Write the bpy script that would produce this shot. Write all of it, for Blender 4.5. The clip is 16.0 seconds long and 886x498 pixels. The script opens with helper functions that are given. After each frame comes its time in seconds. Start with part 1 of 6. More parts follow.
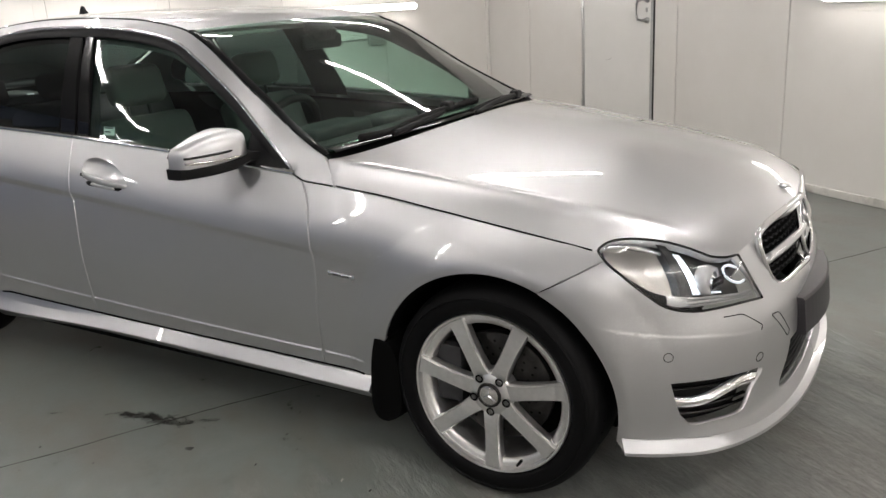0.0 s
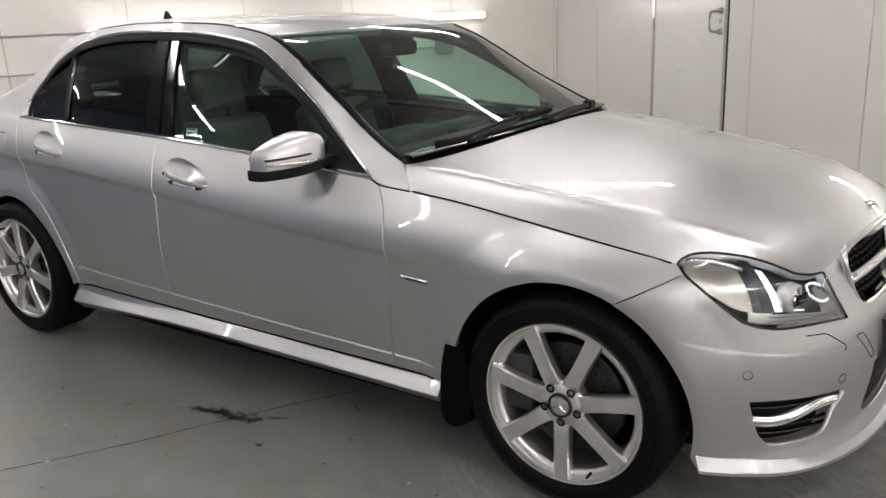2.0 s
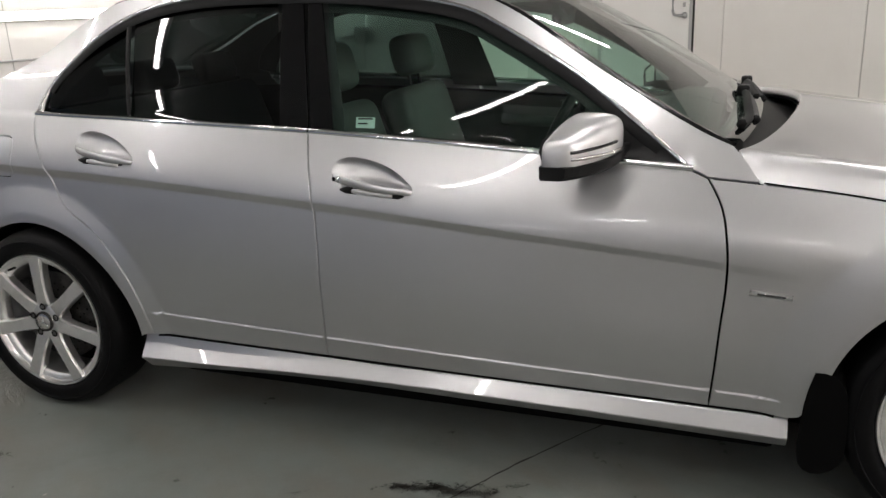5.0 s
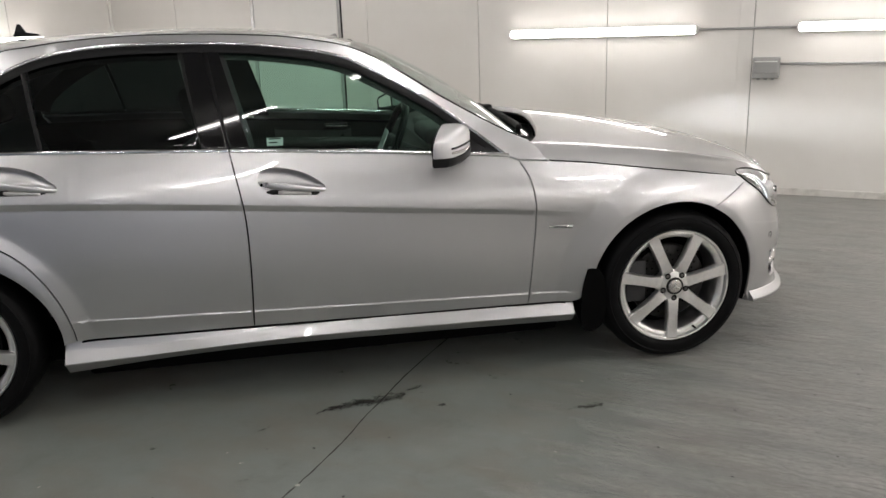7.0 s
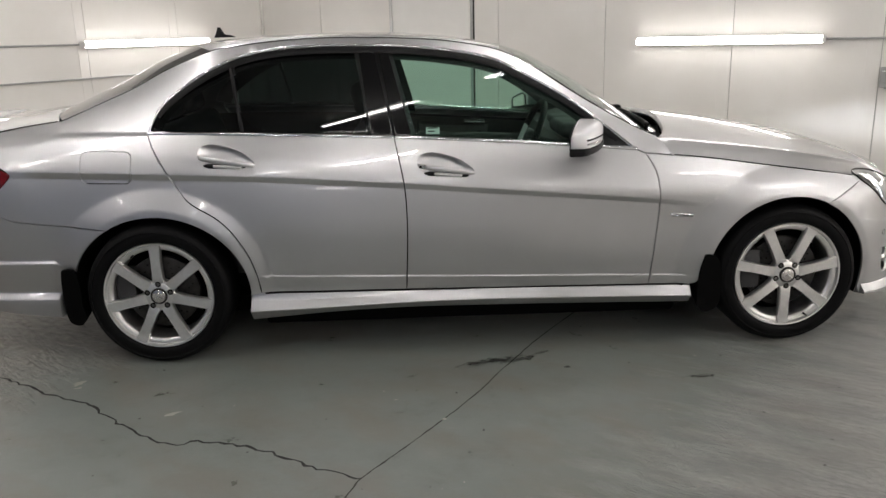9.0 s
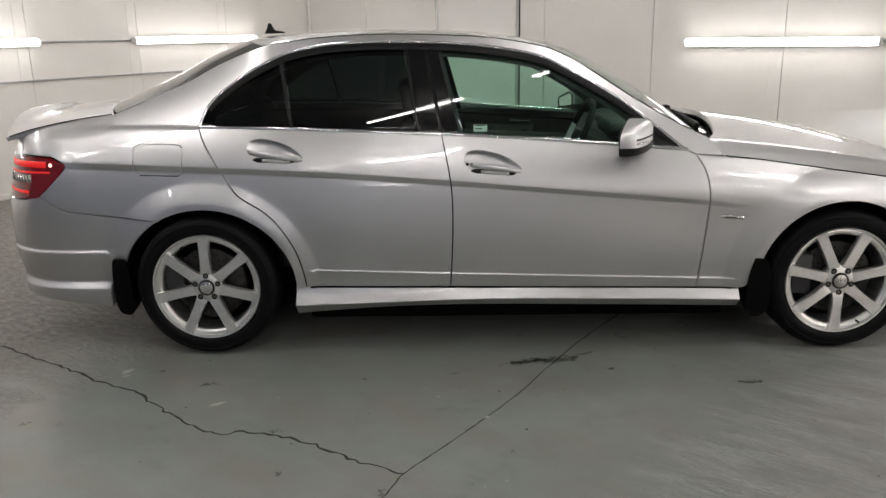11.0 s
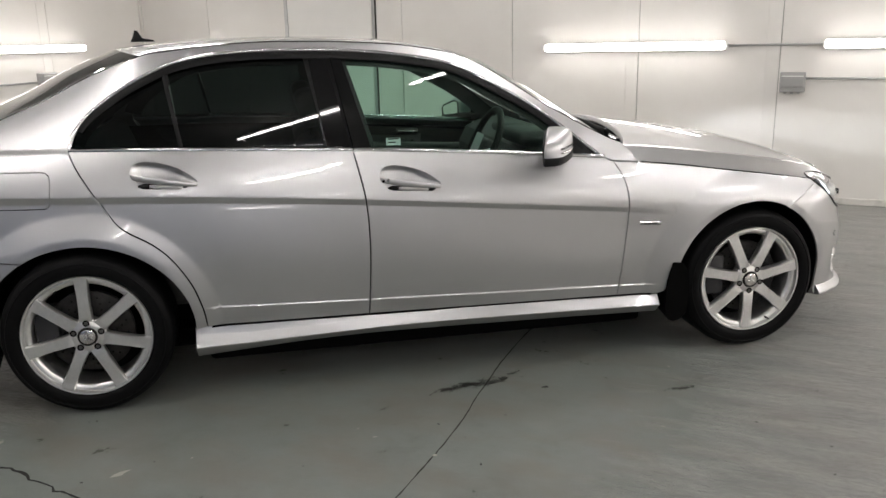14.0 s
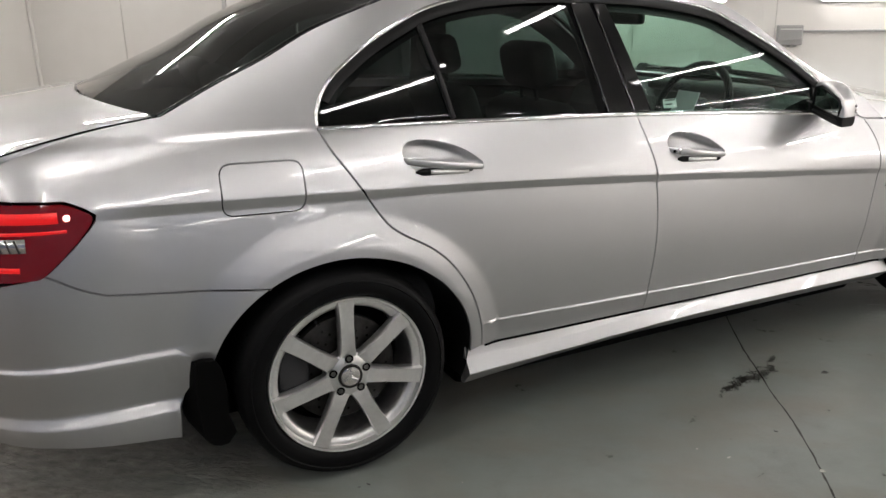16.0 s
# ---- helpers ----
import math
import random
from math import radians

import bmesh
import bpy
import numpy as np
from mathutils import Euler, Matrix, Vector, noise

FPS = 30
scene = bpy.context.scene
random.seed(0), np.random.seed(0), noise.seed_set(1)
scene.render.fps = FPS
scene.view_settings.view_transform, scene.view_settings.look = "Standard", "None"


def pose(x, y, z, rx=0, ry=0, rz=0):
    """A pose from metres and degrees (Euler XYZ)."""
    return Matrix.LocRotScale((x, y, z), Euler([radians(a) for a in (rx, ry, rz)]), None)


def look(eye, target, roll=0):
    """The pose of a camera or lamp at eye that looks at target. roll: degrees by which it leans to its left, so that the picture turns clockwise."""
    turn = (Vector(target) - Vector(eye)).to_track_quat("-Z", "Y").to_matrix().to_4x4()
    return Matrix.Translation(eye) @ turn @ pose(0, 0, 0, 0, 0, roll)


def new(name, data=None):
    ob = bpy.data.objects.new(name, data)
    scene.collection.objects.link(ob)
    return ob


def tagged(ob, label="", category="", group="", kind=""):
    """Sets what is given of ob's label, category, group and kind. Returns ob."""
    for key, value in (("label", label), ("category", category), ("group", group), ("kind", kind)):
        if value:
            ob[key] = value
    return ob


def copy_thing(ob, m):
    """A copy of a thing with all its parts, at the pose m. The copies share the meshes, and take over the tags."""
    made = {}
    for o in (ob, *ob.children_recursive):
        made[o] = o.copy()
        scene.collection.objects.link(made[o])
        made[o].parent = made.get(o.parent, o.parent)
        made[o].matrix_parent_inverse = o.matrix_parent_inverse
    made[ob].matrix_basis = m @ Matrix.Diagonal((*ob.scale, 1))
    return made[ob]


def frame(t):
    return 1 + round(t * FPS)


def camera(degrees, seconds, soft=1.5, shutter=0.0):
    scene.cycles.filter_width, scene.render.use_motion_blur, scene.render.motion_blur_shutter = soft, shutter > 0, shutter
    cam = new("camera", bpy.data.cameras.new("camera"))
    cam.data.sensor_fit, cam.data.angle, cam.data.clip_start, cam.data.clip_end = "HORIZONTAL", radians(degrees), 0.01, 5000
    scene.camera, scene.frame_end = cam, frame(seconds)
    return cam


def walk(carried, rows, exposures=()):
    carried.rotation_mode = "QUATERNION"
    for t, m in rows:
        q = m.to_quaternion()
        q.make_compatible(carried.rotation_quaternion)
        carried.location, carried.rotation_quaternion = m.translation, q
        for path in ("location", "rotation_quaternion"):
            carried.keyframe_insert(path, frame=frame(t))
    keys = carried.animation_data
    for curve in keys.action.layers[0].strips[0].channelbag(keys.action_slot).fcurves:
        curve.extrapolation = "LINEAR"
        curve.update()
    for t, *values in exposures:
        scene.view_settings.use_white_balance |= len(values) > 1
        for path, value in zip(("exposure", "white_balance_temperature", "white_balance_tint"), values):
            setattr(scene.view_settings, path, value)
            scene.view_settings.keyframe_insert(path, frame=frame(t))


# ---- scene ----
from mathutils.geometry import delaunay_2d_cdt

cam = camera(57.73, 16.0)
PATH = [
    (0, (3.704, -2.630, 1.348), (2.715, -0.992, 0.767), -3.35),
    (0.5, (3.701, -2.656, 1.355), (2.729, -1.003, 0.787), -2.72),
    (1, (3.690, -2.660, 1.357), (2.672, -1.030, 0.801), -2.45),
    (1.5, (3.680, -2.664, 1.353), (2.611, -1.067, 0.799), -2.37),
    (2, (3.662, -2.664, 1.349), (2.554, -1.094, 0.794), -2.69),
    (2.5, (3.622, -2.663, 1.347), (2.504, -1.105, 0.777), -2.75),
    (3, (3.518, -2.639, 1.340), (2.455, -1.050, 0.751), -2.95),
    (3.5, (3.269, -2.543, 1.306), (2.286, -0.906, 0.712), -2.10),
    (4, (2.932, -2.471, 1.271), (1.966, -0.819, 0.691), -1.44),
    (4.2, (2.806, -2.511, 1.250), (1.818, -0.866, 0.685), -1.68),
    (6.3, (1.420, -3.379, 1.364), (1.569, -1.478, 0.761), -2.71),
    (6.5, (1.392, -3.500, 1.369), (1.584, -1.594, 0.793), -2.27),
    (7, (1.308, -3.784, 1.384), (1.630, -1.886, 0.842), -2.02),
    (7.5, (1.173, -4.042, 1.403), (1.503, -2.141, 0.875), -1.46),
    (8, (1.157, -4.177, 1.399), (1.413, -2.262, 0.881), -0.98),
    (8.5, (1.145, -4.211, 1.395), (1.288, -2.284, 0.879), -1.34),
    (9, (1.129, -4.218, 1.391), (1.190, -2.289, 0.869), -1.40),
    (9.5, (1.116, -4.217, 1.392), (1.113, -2.287, 0.868), -1.27),
    (9.7, (1.104, -4.218, 1.388), (1.077, -2.288, 0.866), -1.10),
    (11.8, (1.097, -4.213, 1.377), (1.065, -2.282, 0.858), -0.87),
    (12, (1.103, -4.217, 1.386), (1.108, -2.287, 0.863), -0.83),
    (12.5, (1.129, -4.217, 1.386), (1.240, -2.290, 0.860), -0.68),
    (13, (1.125, -4.205, 1.390), (1.287, -2.284, 0.861), -0.94),
    (13.5, (1.014, -4.110, 1.397), (1.277, -2.195, 0.886), -1.12),
    (14, (0.765, -3.934, 1.380), (1.143, -2.037, 0.870), -1.27),
    (14.5, (0.451, -3.666, 1.341), (0.863, -1.790, 0.786), -2.14),
    (15, (0.064, -3.400, 1.358), (0.563, -1.561, 0.748), -2.22),
    (15.5, (-0.316, -3.138, 1.347), (0.400, -1.387, 0.695), -0.93),
    (16, (-0.667, -2.840, 1.347), (0.171, -1.129, 0.739), -1.03),
]
walk(cam, [(t, look(eye, aim, roll)) for t, eye, aim, roll in PATH],
     exposures=[(0.0, -0.06), (4.2, -0.06), (6.3, -0.07), (7.5, -0.12), (12.5, -0.14), (13.5, -0.04), (14.0, -0.03), (14.5, -0.08), (15.5, 0.03), (16.0, 0.04)])

# ---- light and exposure ----
scene.view_settings.exposure = 0.0
world = bpy.data.worlds.new("world")
scene.world = world
world.use_nodes = True
world.node_tree.nodes["Background"].inputs[0].default_value = (0.9, 0.93, 1.0, 1)
world.node_tree.nodes["Background"].inputs[1].default_value = 0.02


# ---- materials ----
def material(name, color, rough=0.5, metal=0.0, coat=0.0, coat_rough=0.03, spec=0.5, glow=None, glow_strength=0.0):
    m = bpy.data.materials.new(name)
    m.use_nodes = True
    b = m.node_tree.nodes["Principled BSDF"]
    b.inputs["Base Color"].default_value = (*color, 1)
    b.inputs["Roughness"].default_value = rough
    b.inputs["Metallic"].default_value = metal
    b.inputs["Coat Weight"].default_value = coat
    b.inputs["Coat Roughness"].default_value = coat_rough
    b.inputs["Specular IOR Level"].default_value = spec
    if glow:
        b.inputs["Emission Color"].default_value = (*glow, 1)
        b.inputs["Emission Strength"].default_value = glow_strength
    return m


def node(m, kind, **values):
    n = m.node_tree.nodes.new(kind)
    for key, value in values.items():
        n.inputs[key.replace("_", " ")].default_value = value
    return n


def wire(m, a, out, b, inp):
    m.node_tree.links.new(a.outputs[out], b.inputs[inp])


def noise_of(m, scale, detail=4, rough=0.6, stretch=(1, 1, 1), space="Object"):
    co = node(m, "ShaderNodeNewGeometry" if space == "Position" else "ShaderNodeTexCoord")
    mp = node(m, "ShaderNodeMapping", Scale=stretch)
    n = node(m, "ShaderNodeTexNoise", Scale=scale, Detail=detail, Roughness=rough)
    wire(m, co, space, mp, "Vector")
    wire(m, mp, "Vector", n, "Vector")
    return n


def steps(m, source, out, stops):
    r = node(m, "ShaderNodeValToRGB")
    els = r.color_ramp.elements
    els[0].position, els[0].color = stops[0][0], (*stops[0][1], 1)
    els[1].position, els[1].color = stops[-1][0], (*stops[-1][1], 1)
    for p, c in stops[1:-1]:
        els.new(p).color = (*c, 1)
    wire(m, source, out, r, "Fac")
    return r


def vary(m, scale, low, high, target="Base Color", detail=4, stretch=(1, 1, 1), span=(0.3, 0.7)):
    n = noise_of(m, scale, detail, stretch=stretch)
    r = steps(m, n, "Fac", [(span[0], low), (span[1], high)])
    wire(m, r, "Color", m.node_tree.nodes["Principled BSDF"], target)
    return r


def bump(m, scale, strength, distance=0.002, detail=4, stretch=(1, 1, 1)):
    n = noise_of(m, scale, detail, stretch=stretch)
    b = node(m, "ShaderNodeBump", Strength=strength, Distance=distance)
    wire(m, n, "Fac", b, "Height")
    wire(m, b, "Normal", m.node_tree.nodes["Principled BSDF"], "Normal")


PAINT = material("silver_paint", (0.59, 0.59, 0.60), 0.40, 0.97, 1.0, 0.01)
vary(PAINT, 900, (0.565, 0.565, 0.575), (0.62, 0.62, 0.63), detail=2)
CHROME = material("chrome", (0.80, 0.80, 0.81), 0.08, 1.0)
BRIGHT_TRIM = material("bright_trim", (0.75, 0.75, 0.76), 0.18, 1.0)
GLOSS_BLACK = material("gloss_black", (0.003, 0.003, 0.0035), 0.05)
BLACK_PLASTIC = material("black_plastic", (0.006, 0.006, 0.0065), 0.5, spec=0.2)
bump(BLACK_PLASTIC, 400, 0.15, 0.0004)
RUBBER = material("rubber", (0.006, 0.006, 0.006), 0.7, spec=0.15)
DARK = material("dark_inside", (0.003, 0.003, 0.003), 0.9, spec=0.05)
TYRE = material("tyre_rubber", (0.0045, 0.0045, 0.0048), 0.50, spec=0.09)
bump(TYRE, 120, 0.2, 0.0006)
ALLOY = material("alloy", (0.82, 0.81, 0.80), 0.34, 0.93, 0.6, 0.05)
vary(ALLOY, 60, (0.78, 0.77, 0.76), (0.86, 0.85, 0.84))
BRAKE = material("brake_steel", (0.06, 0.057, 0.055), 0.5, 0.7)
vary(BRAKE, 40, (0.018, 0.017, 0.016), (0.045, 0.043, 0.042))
BOLT_STEEL = material("bolt_steel", (0.22, 0.215, 0.21), 0.35, 1.0)
CALIPER = material("caliper_grey", (0.035, 0.035, 0.037), 0.5, 0.3)
LEATHER = material("light_grey_leather", (0.10, 0.10, 0.098), 0.5)
bump(LEATHER, 250, 0.25, 0.0008)
DASH = material("dark_grey_dashboard", (0.020, 0.021, 0.022), 0.6)
bump(DASH, 300, 0.3, 0.0006)
LINER = material("pale_headliner", (0.28, 0.28, 0.27), 0.9)
RED_LENS = material("red_lamp_lens", (0.17, 0.001, 0.004), 0.10, 0.0, 1.0)
RED_GLOW = material("red_lamp_band", (0.6, 0.01, 0.01), 0.3, glow=(1.0, 0.015, 0.02), glow_strength=0.38)
CLEAR_LAMP = material("clear_lamp_reflector", (0.75, 0.72, 0.70), 0.15, 0.9)
LAMP_GLOW = material("white_lamp_glow", (1, 1, 1), 0.3, glow=(0.86, 0.93, 1.0), glow_strength=5.0)
SMALL_GLOW = material("small_lamp_glow", (1, 1, 1), 0.3, glow=(1.0, 0.35, 0.3), glow_strength=3.0)
PLATE = material("plain_plate", (0.020, 0.018, 0.021), 0.4)
# stronger than the other wall tubes, to brighten the car's front
EAST_FILL = material("end_wall_fill_tube", (1, 1, 1), 0.4, glow=(1.0, 0.955, 0.925), glow_strength=44.0)
TUBE = material("lit_wall_tube", (1, 1, 1), 0.4, glow=(1.0, 0.955, 0.925), glow_strength=16.0)
CEILING_TUBE = material("lit_ceiling_tube", (1, 1, 1), 0.4, glow=(1.0, 0.955, 0.925), glow_strength=65.0)
FITTING = material("white_fitting", (0.78, 0.78, 0.76), 0.35)
CONDUIT = material("grey_conduit", (0.42, 0.42, 0.41), 0.45)
BOX_GREY = material("grey_plastic_box", (0.36, 0.36, 0.35), 0.45)
STEEL = material("brushed_steel", (0.5, 0.5, 0.5), 0.28, 1.0)
PAPER = material("white_paper", (0.75, 0.75, 0.76), 0.7)


def glass(name, tint, rough=0.0):
    m = bpy.data.materials.new(name)
    m.use_nodes = True
    t = m.node_tree
    t.nodes.remove(t.nodes["Principled BSDF"])
    see = node(m, "ShaderNodeBsdfTransparent", Color=(*tint, 1))
    shine = node(m, "ShaderNodeBsdfGlossy", Color=(1, 1, 1, 1), Roughness=rough)
    facing = node(m, "ShaderNodeLayerWeight", Blend=0.5)
    steep = node(m, "ShaderNodeMath")
    steep.operation = "POWER"
    steep.inputs[1].default_value = 4.0
    wire(m, facing, "Facing", steep, 0)
    fresnel = node(m, "ShaderNodeMapRange")
    fresnel.inputs["To Min"].default_value, fresnel.inputs["To Max"].default_value = 0.036, 0.95
    wire(m, steep, "Value", fresnel, "Value")
    mix = node(m, "ShaderNodeMixShader")
    wire(m, fresnel, "Result", mix, 0)
    wire(m, see, 0, mix, 1)
    wire(m, shine, 0, mix, 2)
    wire(m, mix, 0, t.nodes["Material Output"], "Surface")
    return m


CLEAR_GLASS = glass("green_tinted_glass", (0.62, 0.80, 0.72))
DARK_GLASS = glass("dark_tinted_glass", (0.09, 0.12, 0.115))
LAMP_GLASS = glass("clear_lamp_lens", (0.93, 0.94, 0.95))


# ---- building helpers ----
def shape(name, verts, faces, mat, parent=None, label="", smooth=False, normals=None):
    me = bpy.data.meshes.new(name)
    me.from_pydata([tuple(v) for v in verts], [], faces)
    me.materials.append(mat)
    if smooth or normals:
        me.polygons.foreach_set("use_smooth", [True] * len(me.polygons))
    if normals:
        me.normals_split_custom_set_from_vertices(normals)
    ob = new(name, me)
    if parent:
        ob.parent = parent
    if label:
        tagged(ob, label)
    return ob


def part(name, bm, mat, parent, label="", smooth=False):
    me = bpy.data.meshes.new(name)
    bm.to_mesh(me)
    bm.free()
    me.materials.append(mat)
    if smooth:
        me.polygons.foreach_set("use_smooth", [True] * len(me.polygons))
        me.set_sharp_from_angle(angle=radians(40))
    ob = new(name, me)
    if parent:
        ob.parent = parent
    if label:
        tagged(ob, label)
    return ob


def thing(name, label, category, group="", kind=""):
    return tagged(new(name), label, category, group, kind)


def box_bm(x0, x1, y0, y1, z0, z1, bevel=0.0, segments=2, m=None, bm=None):
    bm = bm or bmesh.new()
    made = bmesh.ops.create_cube(bm, size=1)["verts"]
    bmesh.ops.scale(bm, vec=(x1 - x0, y1 - y0, z1 - z0), verts=made)
    bmesh.ops.translate(bm, vec=((x0 + x1) / 2, (y0 + y1) / 2, (z0 + z1) / 2), verts=made)
    if bevel:
        edges = list({e for v in made for e in v.link_edges})
        res = bmesh.ops.bevel(bm, geom=edges, offset=bevel, segments=segments, affect="EDGES", profile=0.5)
        made = list(set(made) & set(bm.verts) | set(res["verts"]))
    if m is not None:
        bmesh.ops.transform(bm, matrix=m, verts=[v for v in made if v.is_valid])
    return bm


def lathe(profile, n=64, closed=False):
    """Turn (radius, y) pairs about the y axis."""
    verts, faces = [], []
    k = len(profile)
    for i in range(n):
        a = 2 * math.pi * i / n
        verts += [(r * math.cos(a), y, r * math.sin(a)) for r, y in profile]
    for i in range(n):
        j = (i + 1) % n
        for p in range(k if closed else k - 1):
            q = (p + 1) % k
            faces.append((i * k + p, i * k + q, j * k + q, j * k + p))
    return verts, faces


def tube(name, points, radius, mat, parent=None, label="", n=8, flat=1.0, caps=True):
    """A round bar along points; flat squeezes it along z."""
    pts = [Vector(p) for p in points]
    verts, faces = [], []
    for i, p in enumerate(pts):
        d = (pts[min(i + 1, len(pts) - 1)] - pts[max(i - 1, 0)]).normalized()
        side = d.cross(Vector((0, 0, 1)))
        side = side.normalized() if side.length > 1e-4 else Vector((1, 0, 0))
        up = side.cross(d)
        r = radius[i] if isinstance(radius, (list, tuple)) else radius
        for k in range(n):
            a = 2 * math.pi * k / n
            verts.append(p + side * (r * math.cos(a)) + up * (r * flat * math.sin(a)))
    for i in range(len(pts) - 1):
        for k in range(n):
            faces.append((i * n + k, i * n + (k + 1) % n, (i + 1) * n + (k + 1) % n, (i + 1) * n + k))
    if caps:
        faces += [tuple(range(n - 1, -1, -1)), tuple((len(pts) - 1) * n + k for k in range(n))]
    return shape(name, verts, faces, mat, parent, label, smooth=n > 5)


def spline(points, step=0.02):
    """Points spread along a smooth curve through the given 2D or 3D points."""
    pts = [Vector(p) for p in points]
    out = []
    for i in range(len(pts) - 1):
        p0, p1, p2, p3 = pts[max(i - 1, 0)], pts[i], pts[i + 1], pts[min(i + 2, len(pts) - 1)]
        n = max(1, int((p2 - p1).length / step))
        for k in range(n):
            t = k / n
            out.append(0.5 * (2 * p1 + (p2 - p0) * t + (2 * p0 - 5 * p1 + 4 * p2 - p3) * t * t + (3 * p1 - p0 - 3 * p2 + p3) * t**3))
    out.append(pts[-1])
    return [tuple(p) for p in out]


def line(points, step=0.03):
    """Points spread along straight pieces."""
    out = []
    for a, b in zip(points, points[1:]):
        a, b = Vector(a), Vector(b)
        n = max(1, int((b - a).length / step))
        out += [tuple(a.lerp(b, k / n)) for k in range(n)]
    return out + [tuple(points[-1])]


def inside(p, loop):
    x, y = p
    odd = False
    j = len(loop) - 1
    for i in range(len(loop)):
        (xi, yi), (xj, yj) = loop[i], loop[j]
        if (yi > y) != (yj > y) and x < (xj - xi) * (y - yi) / (yj - yi) + xi:
            odd = not odd
        j = i
    return odd


def clean(loop):
    out = []
    for p in loop:
        p = (p[0], p[1])
        if not out or math.dist(p, out[-1]) > 0.002:
            out.append(p)
    if math.dist(out[0], out[-1]) < 0.002:
        out.pop()
    return out


def rounded(loop, r, n=4):
    """A polygon with its corners rounded."""
    out = []
    k = len(loop)
    for i in range(k):
        a, b, c = Vector(loop[i - 1]), Vector(loop[i]), Vector(loop[(i + 1) % k])
        d1, d2 = (a - b), (c - b)
        s = min(r, d1.length / 2.2, d2.length / 2.2)
        p, q = b + d1.normalized() * s, b + d2.normalized() * s
        for j in range(n + 1):
            t = j / n
            out.append(tuple((1 - t)**2 * p + 2 * t * (1 - t) * b + t * t * q))
    return out


def surface_normal(f, a, b):
    h = 0.0015
    p, q = Vector(f(a + h, b)), Vector(f(a - h, b))
    r, s = Vector(f(a, b + h)), Vector(f(a, b - h))
    n = (p - q).cross(r - s)
    return n.normalized() if n.length > 1e-12 else Vector((0, 0, 1))


def panel(name, loop, f, mat, parent, label="", step=0.04, holes=(), lines=(), depth=0.02, sink=0.0, flip=1, gap=0.0):
    """A sheet on the surface f(a, b) inside a loop of (a, b), its edges turned in by depth; flip -1 mirrors it across the car."""
    loop = clean(loop)
    if sum(p[0] * q[1] - q[0] * p[1] for p, q in zip(loop, loop[1:] + loop[:1])) < 0:
        loop.reverse()
    if gap:
        moved = []
        for i, p in enumerate(loop):
            d = Vector(loop[(i + 1) % len(loop)]) - Vector(loop[i - 1])
            d = d.normalized() if d.length > 1e-9 else Vector((1, 0))
            moved.append((p[0] - d.y * gap, p[1] + d.x * gap))
        loop = moved
    holes = [clean(h) for h in holes]
    xs, ys = [p[0] for p in loop], [p[1] for p in loop]
    pts, edges = list(loop), [(i, (i + 1) % len(loop)) for i in range(len(loop))]
    for h in holes:
        base = len(pts)
        pts += h
        edges += [(base + i, base + (i + 1) % len(h)) for i in range(len(h))]
    rim = list(pts)

    def room(p, d):
        if not inside(p, loop) or any(inside(p, h) for h in holes):
            return False
        return all((p[0] - q[0])**2 + (p[1] - q[1])**2 > d * d for q in rim)
    added = [p for ln in lines for p in ln if room(p, 0.006)]
    feature = set((round(p[0] / step), round(p[1] / step)) for p in added)
    pts += added
    nx, ny = int((max(xs) - min(xs)) / step) + 1, int((max(ys) - min(ys)) / step) + 1
    for i in range(nx + 1):
        for j in range(ny + 1):
            p = (min(xs) + (i + 0.5 * (j % 2)) * step, min(ys) + j * step)
            if (round(p[0] / step), round(p[1] / step)) not in feature and room(p, step * 0.45):
                pts.append(p)
    co, _, tris, *_ = delaunay_2d_cdt([Vector(p) for p in pts], edges, [], 0, 1e-6)
    verts, norms, faces = [], [], []
    for c in co:
        n = surface_normal(f, c.x, c.y)
        v = Vector(f(c.x, c.y)) - n * sink
        verts.append(v)
        norms.append(n)
    for t in tris:
        c = ((co[t[0]].x + co[t[1]].x + co[t[2]].x) / 3, (co[t[0]].y + co[t[1]].y + co[t[2]].y) / 3)
        if inside(c, loop) and not any(inside(c, h) for h in holes):
            a, b, d = (co[k] for k in t)
            turn = (b.x - a.x) * (d.y - a.y) - (b.y - a.y) * (d.x - a.x)
            faces.append(tuple(t) if turn > 0 else tuple(reversed(t)))
    if depth:
        for ring, way in [(loop, 1)] + [(h, 1 if sum(p[0] * q[1] - q[0] * p[1] for p, q in zip(h, h[1:] + h[:1])) < 0 else -1) for h in holes]:
            base = len(verts)
            k = len(ring)
            for i, p in enumerate(ring):
                n = surface_normal(f, *p)
                v = Vector(f(*p)) - n * sink
                along = (Vector(f(*ring[(i + 1) % k])) - Vector(f(*ring[i - 1]))) * way
                out = along.cross(n)
                out = out.normalized() if out.length > 1e-9 else n
                verts += [v, v - n * depth]
                norms += [(n + out).normalized(), out]
            for i in range(k):
                j = (i + 1) % k
                q = (base + 2 * i, base + 2 * i + 1, base + 2 * j + 1, base + 2 * j)
                faces.append(q if way > 0 else tuple(reversed(q)))
    if flip < 0:
        verts = [(v[0], -v[1], v[2]) for v in verts]
        norms = [(n[0], -n[1], n[2]) for n in norms]
        faces = [tuple(reversed(q)) for q in faces]
    return shape(name, verts, faces, mat, parent, label, normals=[tuple(n) for n in norms])


